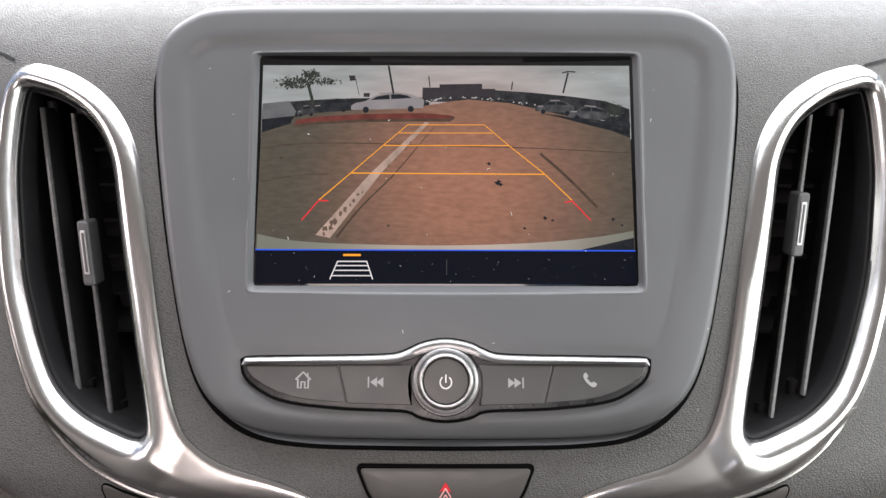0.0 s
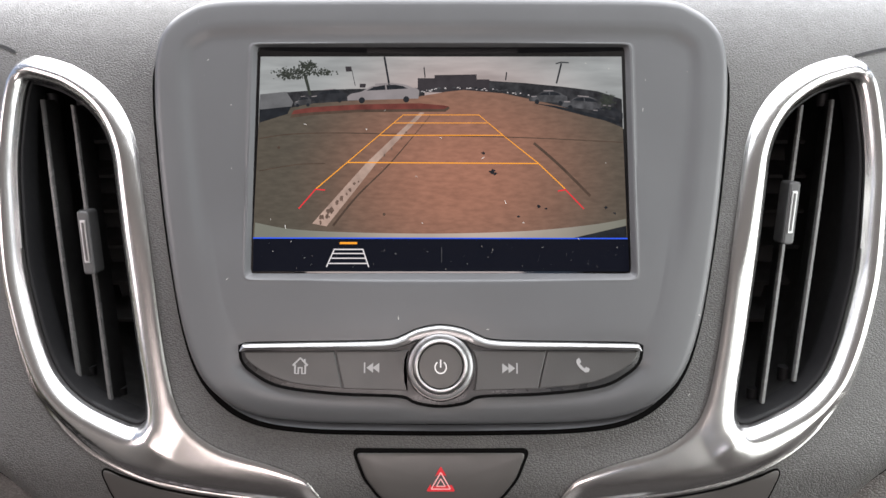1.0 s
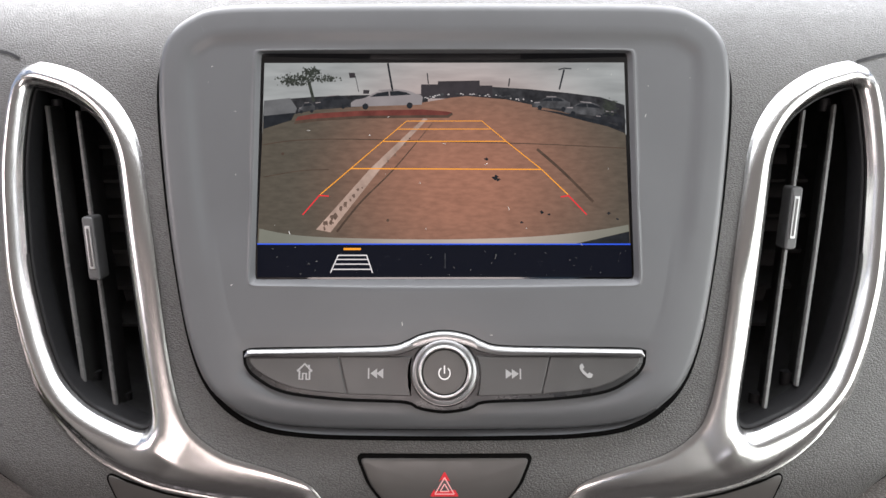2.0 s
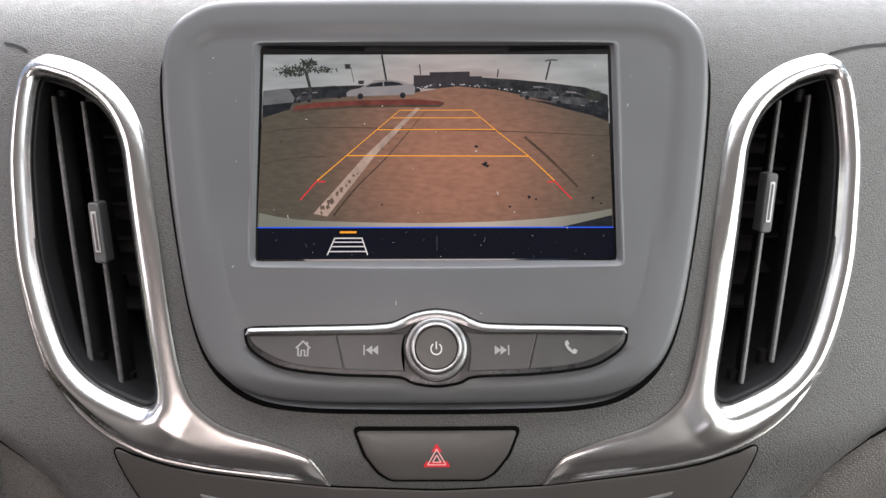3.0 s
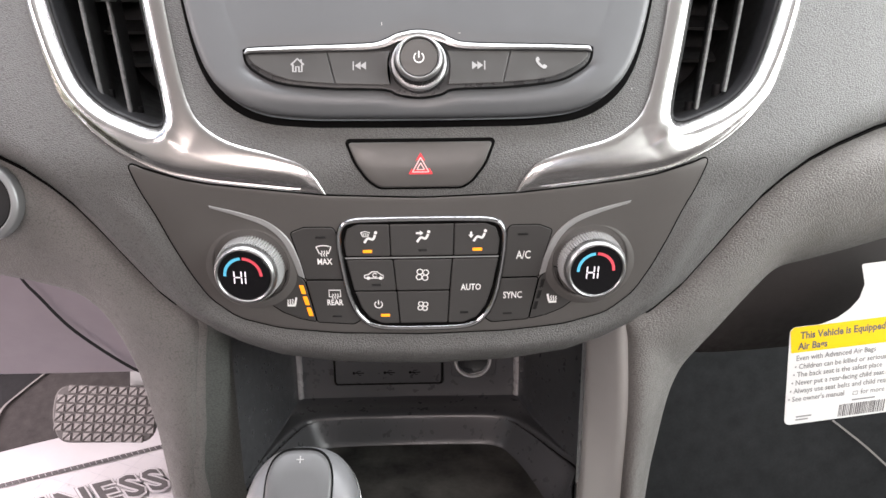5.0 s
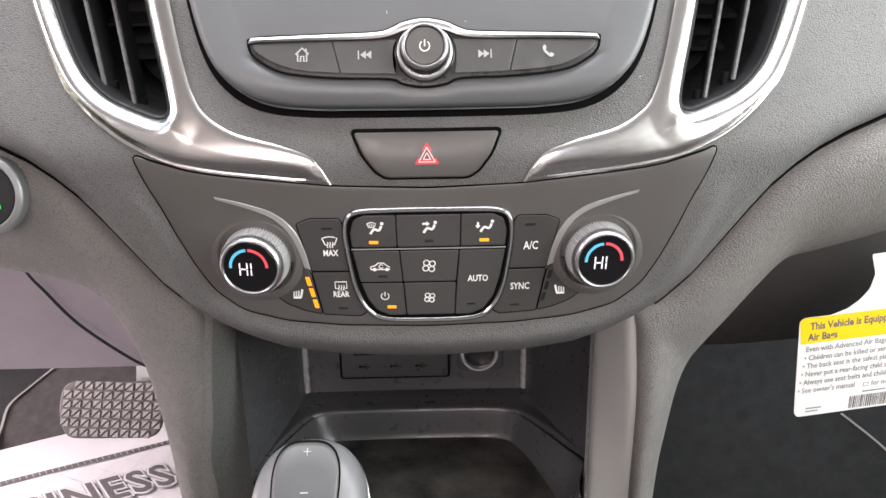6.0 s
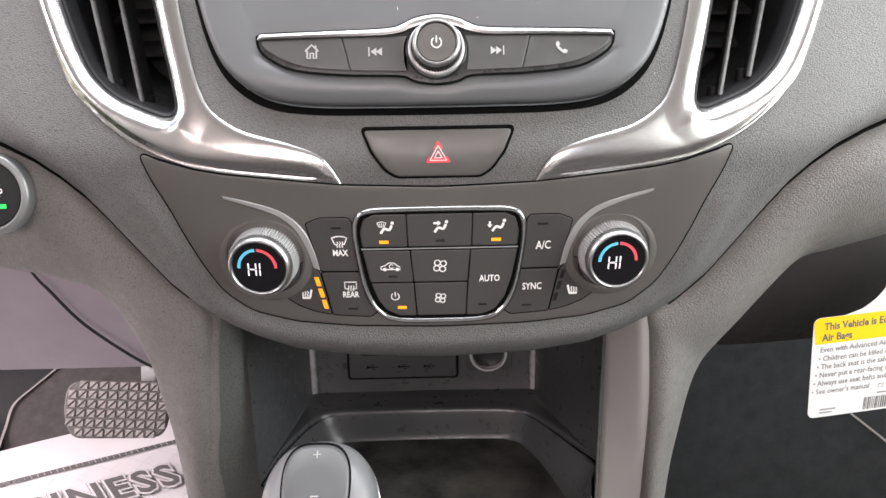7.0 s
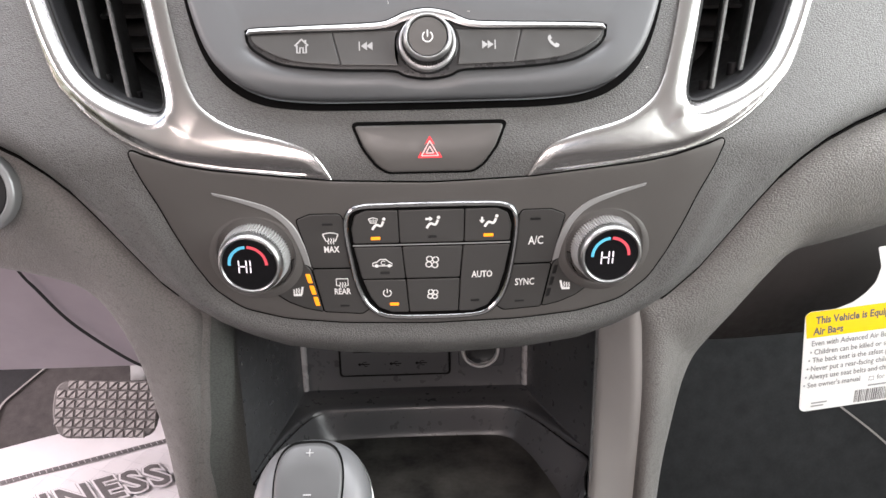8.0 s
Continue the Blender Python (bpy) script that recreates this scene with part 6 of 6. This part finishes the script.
sheet("door", [[(0.175, 0.400, 0.570), (0.22, 0.393, 0.580), (0.25, 0.392, 0.585), (0.30, 0.392, 0.590), (0.40, 0.394, 0.60)], [(0.185, 0.392, 0.470), (0.228, 0.383, 0.505), (0.243, 0.383, 0.515), (0.293, 0.383, 0.521), (0.40, 0.385, 0.53)],
               [(0.180, 0.402, 0.455), (0.224, 0.391, 0.484), (0.243, 0.390, 0.489), (0.296, 0.390, 0.495), (0.41, 0.392, 0.50)], [(0.175, 0.421, 0.442), (0.215, 0.416, 0.444), (0.249, 0.416, 0.446), (0.305, 0.416, 0.450), (0.41, 0.416, 0.455)],
               [(0.17, 0.483, 0.427), (0.215, 0.506, 0.422), (0.249, 0.506, 0.422), (0.305, 0.506, 0.422), (0.42, 0.506, 0.422)]], GLOVE, glove, n=40)
tag = thing("airbag_tag", "white hanging card with a yellow warning band", "warning tag")


def tag_face(x, z):
    return 0.3265 + 0.06 * (x - 0.25)


card = [(219.5, 499.5), (222, 502), (238, 503.2), (248, 507), (255, 512.5), (260, 519), (262, 528), (258, 540.5), (345, 549), (345, 449), (290, 441.5), (226.5, 435.8), (224, 438)]
bm = bmesh.new()
loft(bm, [[on(tag_face, x, z, 0.4) for x, z in rounded(card, 1.5, 4)], [on(tag_face, x, z, 0) for x, z in rounded(card, 1.5, 4)]], cap=True)
card_ob = part("card", bm, CARD, tag, flat=True)
bm = bmesh.new()
patch(bm, [(219.8, 499.4), (222, 501.9), (238, 503.1), (262, 505.2), (345, 512.5), (345, 495), (222.2, 485)], tag_face, -0.12, 0.05)
part("yellow_band", bm, CARD_YELLOW, card_ob, flat=True)
lines = [("This Vehicle is Equipped with", 226.6, 494.3, 6.5, 0.20, INK), ("Air Bags", 226.2, 487.2, 6.5, 0.20, INK), ("Even with Advanced Air Bags", 225.8, 479.8, 5.1, 0.06, INK_GREY),
         ("\u2022 Children can be killed or seriously injured", 225.6, 474.0, 5.0, 0.06, INK_GREY), ("\u2022 The back seat is the safest place", 225.2, 468.6, 5.0, 0.06, INK_GREY),
         ("\u2022 Never put a rear-facing child seat in the front", 224.9, 463.0, 5.0, 0.06, INK_GREY), ("\u2022 Always use seat belts and child restraints", 224.6, 457.4, 5.0, 0.06, INK_GREY), ("\u2022 See owner's manual", 224.3, 451.8, 5.0, 0.06, INK_GREY)]
for text, x, z, size, bold, ink in lines:
    lettering("line_of_print", text, x, z, size, tag_face, -0.2, ink, card_ob, align="LEFT", bold=bold, squeeze=0.84, turn=5.0)
bm = bmesh.new()
ribbon(bm, [(266, 457.2), (269, 457.5), (269, 455.2), (266, 454.9), (266, 457.2)], 0.4, tag_face, -0.2, thick=0.05)
part("book_sign", bm, INK_GREY, card_ob, flat=True)
lettering("line_of_print", "for more", 271, 455.4, 5.0, tag_face, -0.2, INK_GREY, card_ob, align="LEFT", bold=0.02, squeeze=0.84, turn=5.0)
rb = random.Random(2)
x = 258.5
while x < 288:
    w = rb.choice((0.35, 0.5, 0.8))
    bm = bmesh.new()
    patch(bm, [(x, 448.4 + (x - 258) * 0.09), (x + w, 448.4 + (x - 258) * 0.09), (x + w, 440.0 + (x - 258) * 0.09), (x, 440.0 + (x - 258) * 0.09)], tag_face, -0.15, 0.05)
    part("barcode_bar", bm, INK, card_ob, flat=True)
    x += w + rb.choice((0.35, 0.5, 0.7))
for x0, x1, z in ((266, 281, 451.4), (231, 241, 441.3), (231, 239, 439.2)):
    bm = bmesh.new()
    ribbon(bm, [(x0, z), (x1, z + (x1 - x0) * 0.09)], 1.0, tag_face, -0.15, thick=0.05)
    part("print_bar", bm, INK_GREY, card_ob, flat=True)

# a darker copy of the carpet; the footwell's shade is in its colour
FOOTWELL_SHADE = material("carpet_in_shade", (0.017, 0.018, 0.019), 0.95, mottle=0.2, mottle_scale=60, bump=0.6, bump_scale=900, spec=0.2)
footwell = thing("passenger_footwell", "black footwell trim under the dashboard", "footwell", kind="structure")
bm = bmesh.new()
box(bm, (0.12, 0.44, 0.10), (0.13, 1.1, 0.52))
box(bm, (-0.15, 0.44, 0.10), (-0.14, 1.1, 0.52))
part("tunnel_side", bm, BLACK, footwell)
sheet("kick_panel", [[(0.13, 0.62, 0.50), (0.5, 0.62, 0.50), (0.86, 0.62, 0.50)], [(0.13, 0.615, 0.30), (0.5, 0.615, 0.30), (0.86, 0.615, 0.30)], [(0.13, 0.60, 0.08), (0.5, 0.60, 0.08), (0.86, 0.60, 0.08)]], FOOTWELL_SHADE, footwell, "carpeted panel, darkened for footwell shade")
sheet("seam", [[(0.430, 0.607, 0.272), (0.448, 0.606, 0.258), (0.475, 0.605, 0.236), (0.52, 0.603, 0.195)], [(0.4315, 0.607, 0.2735), (0.4495, 0.606, 0.2595), (0.4765, 0.605, 0.2375), (0.5215, 0.603, 0.1965)]], CABIN, footwell)

# ---- cabin shell that closes the place, with openings for windows and lamps ----


def wall(name, boxes, mat, label):
    bm = bmesh.new()
    for lo, hi in boxes:
        box(bm, lo, hi)
    me = bpy.data.meshes.new(name)
    bm.to_mesh(me)
    bm.free()
    me.materials.append(mat)
    return tagged(new(name, me), label, "cabin wall", kind="structure")


wall("ceiling", [((-0.85, -1.9, 1.36), (0.85, 0.06, 1.40))], HEADLINER, "pale grey cloth headliner of the cabin")
wall("wall_left", [((-0.90, -1.9, 0.0), (-0.86, -0.34, 1.36)), ((-0.90, 0.98, 0.0), (-0.86, 1.25, 1.0)), ((-0.90, -0.34, 0.0), (-0.86, 0.98, 0.16)), ((-0.90, -0.34, 0.70), (-0.86, 0.98, 0.80)), ((-0.90, 0.30, 0.80), (-0.86, 0.98, 1.0)), ((-0.90, -0.34, 1.20), (-0.86, 0.30, 1.36))],
     CABIN, "dark cabin side with a window and a low opening")
# the right side's opening is cut to suit the added lamp
wall("wall_right", [((0.86, -1.9, 0.0), (0.90, -0.64, 1.36)), ((0.86, 0.68, 0.0), (0.90, 1.25, 1.0)), ((0.86, -0.64, 0.0), (0.90, 0.68, 0.50)), ((0.86, -0.64, 1.20), (0.90, 0.40, 1.36))], CABIN, "dark cabin side with an opening cut for the added lamp")
wall("wall_rear", [((-0.90, -1.94, 0.0), (0.90, -1.90, 0.85)), ((-0.90, -1.94, 1.35), (0.90, -1.90, 1.40)), ((-0.90, -1.94, 0.85), (-0.60, -1.90, 1.35)), ((0.60, -1.94, 0.85), (0.90, -1.90, 1.35))], CABIN, "dark cabin rear with a window opening")
wall("firewall", [((-0.90, 1.20, 0.0), (0.90, 1.25, 0.93))], CABIN, "dark firewall ahead of the footwells")
bm = bmesh.new()
grid = []
for y, z in ((0.424, 0.8352), (0.47, 0.848), (0.55, 0.862), (0.80, 0.885), (1.24, 0.93)):
    grid.append([Vector((x, y + SIDE_SWEEP * min(x * x, 0.11), z)) for x in np.linspace(-0.88, 0.88, 40)])
loft(bm, grid, closed=False)
part("top_pad", bm, LEATHER, dashboard, "grained dashboard top running to the windscreen")
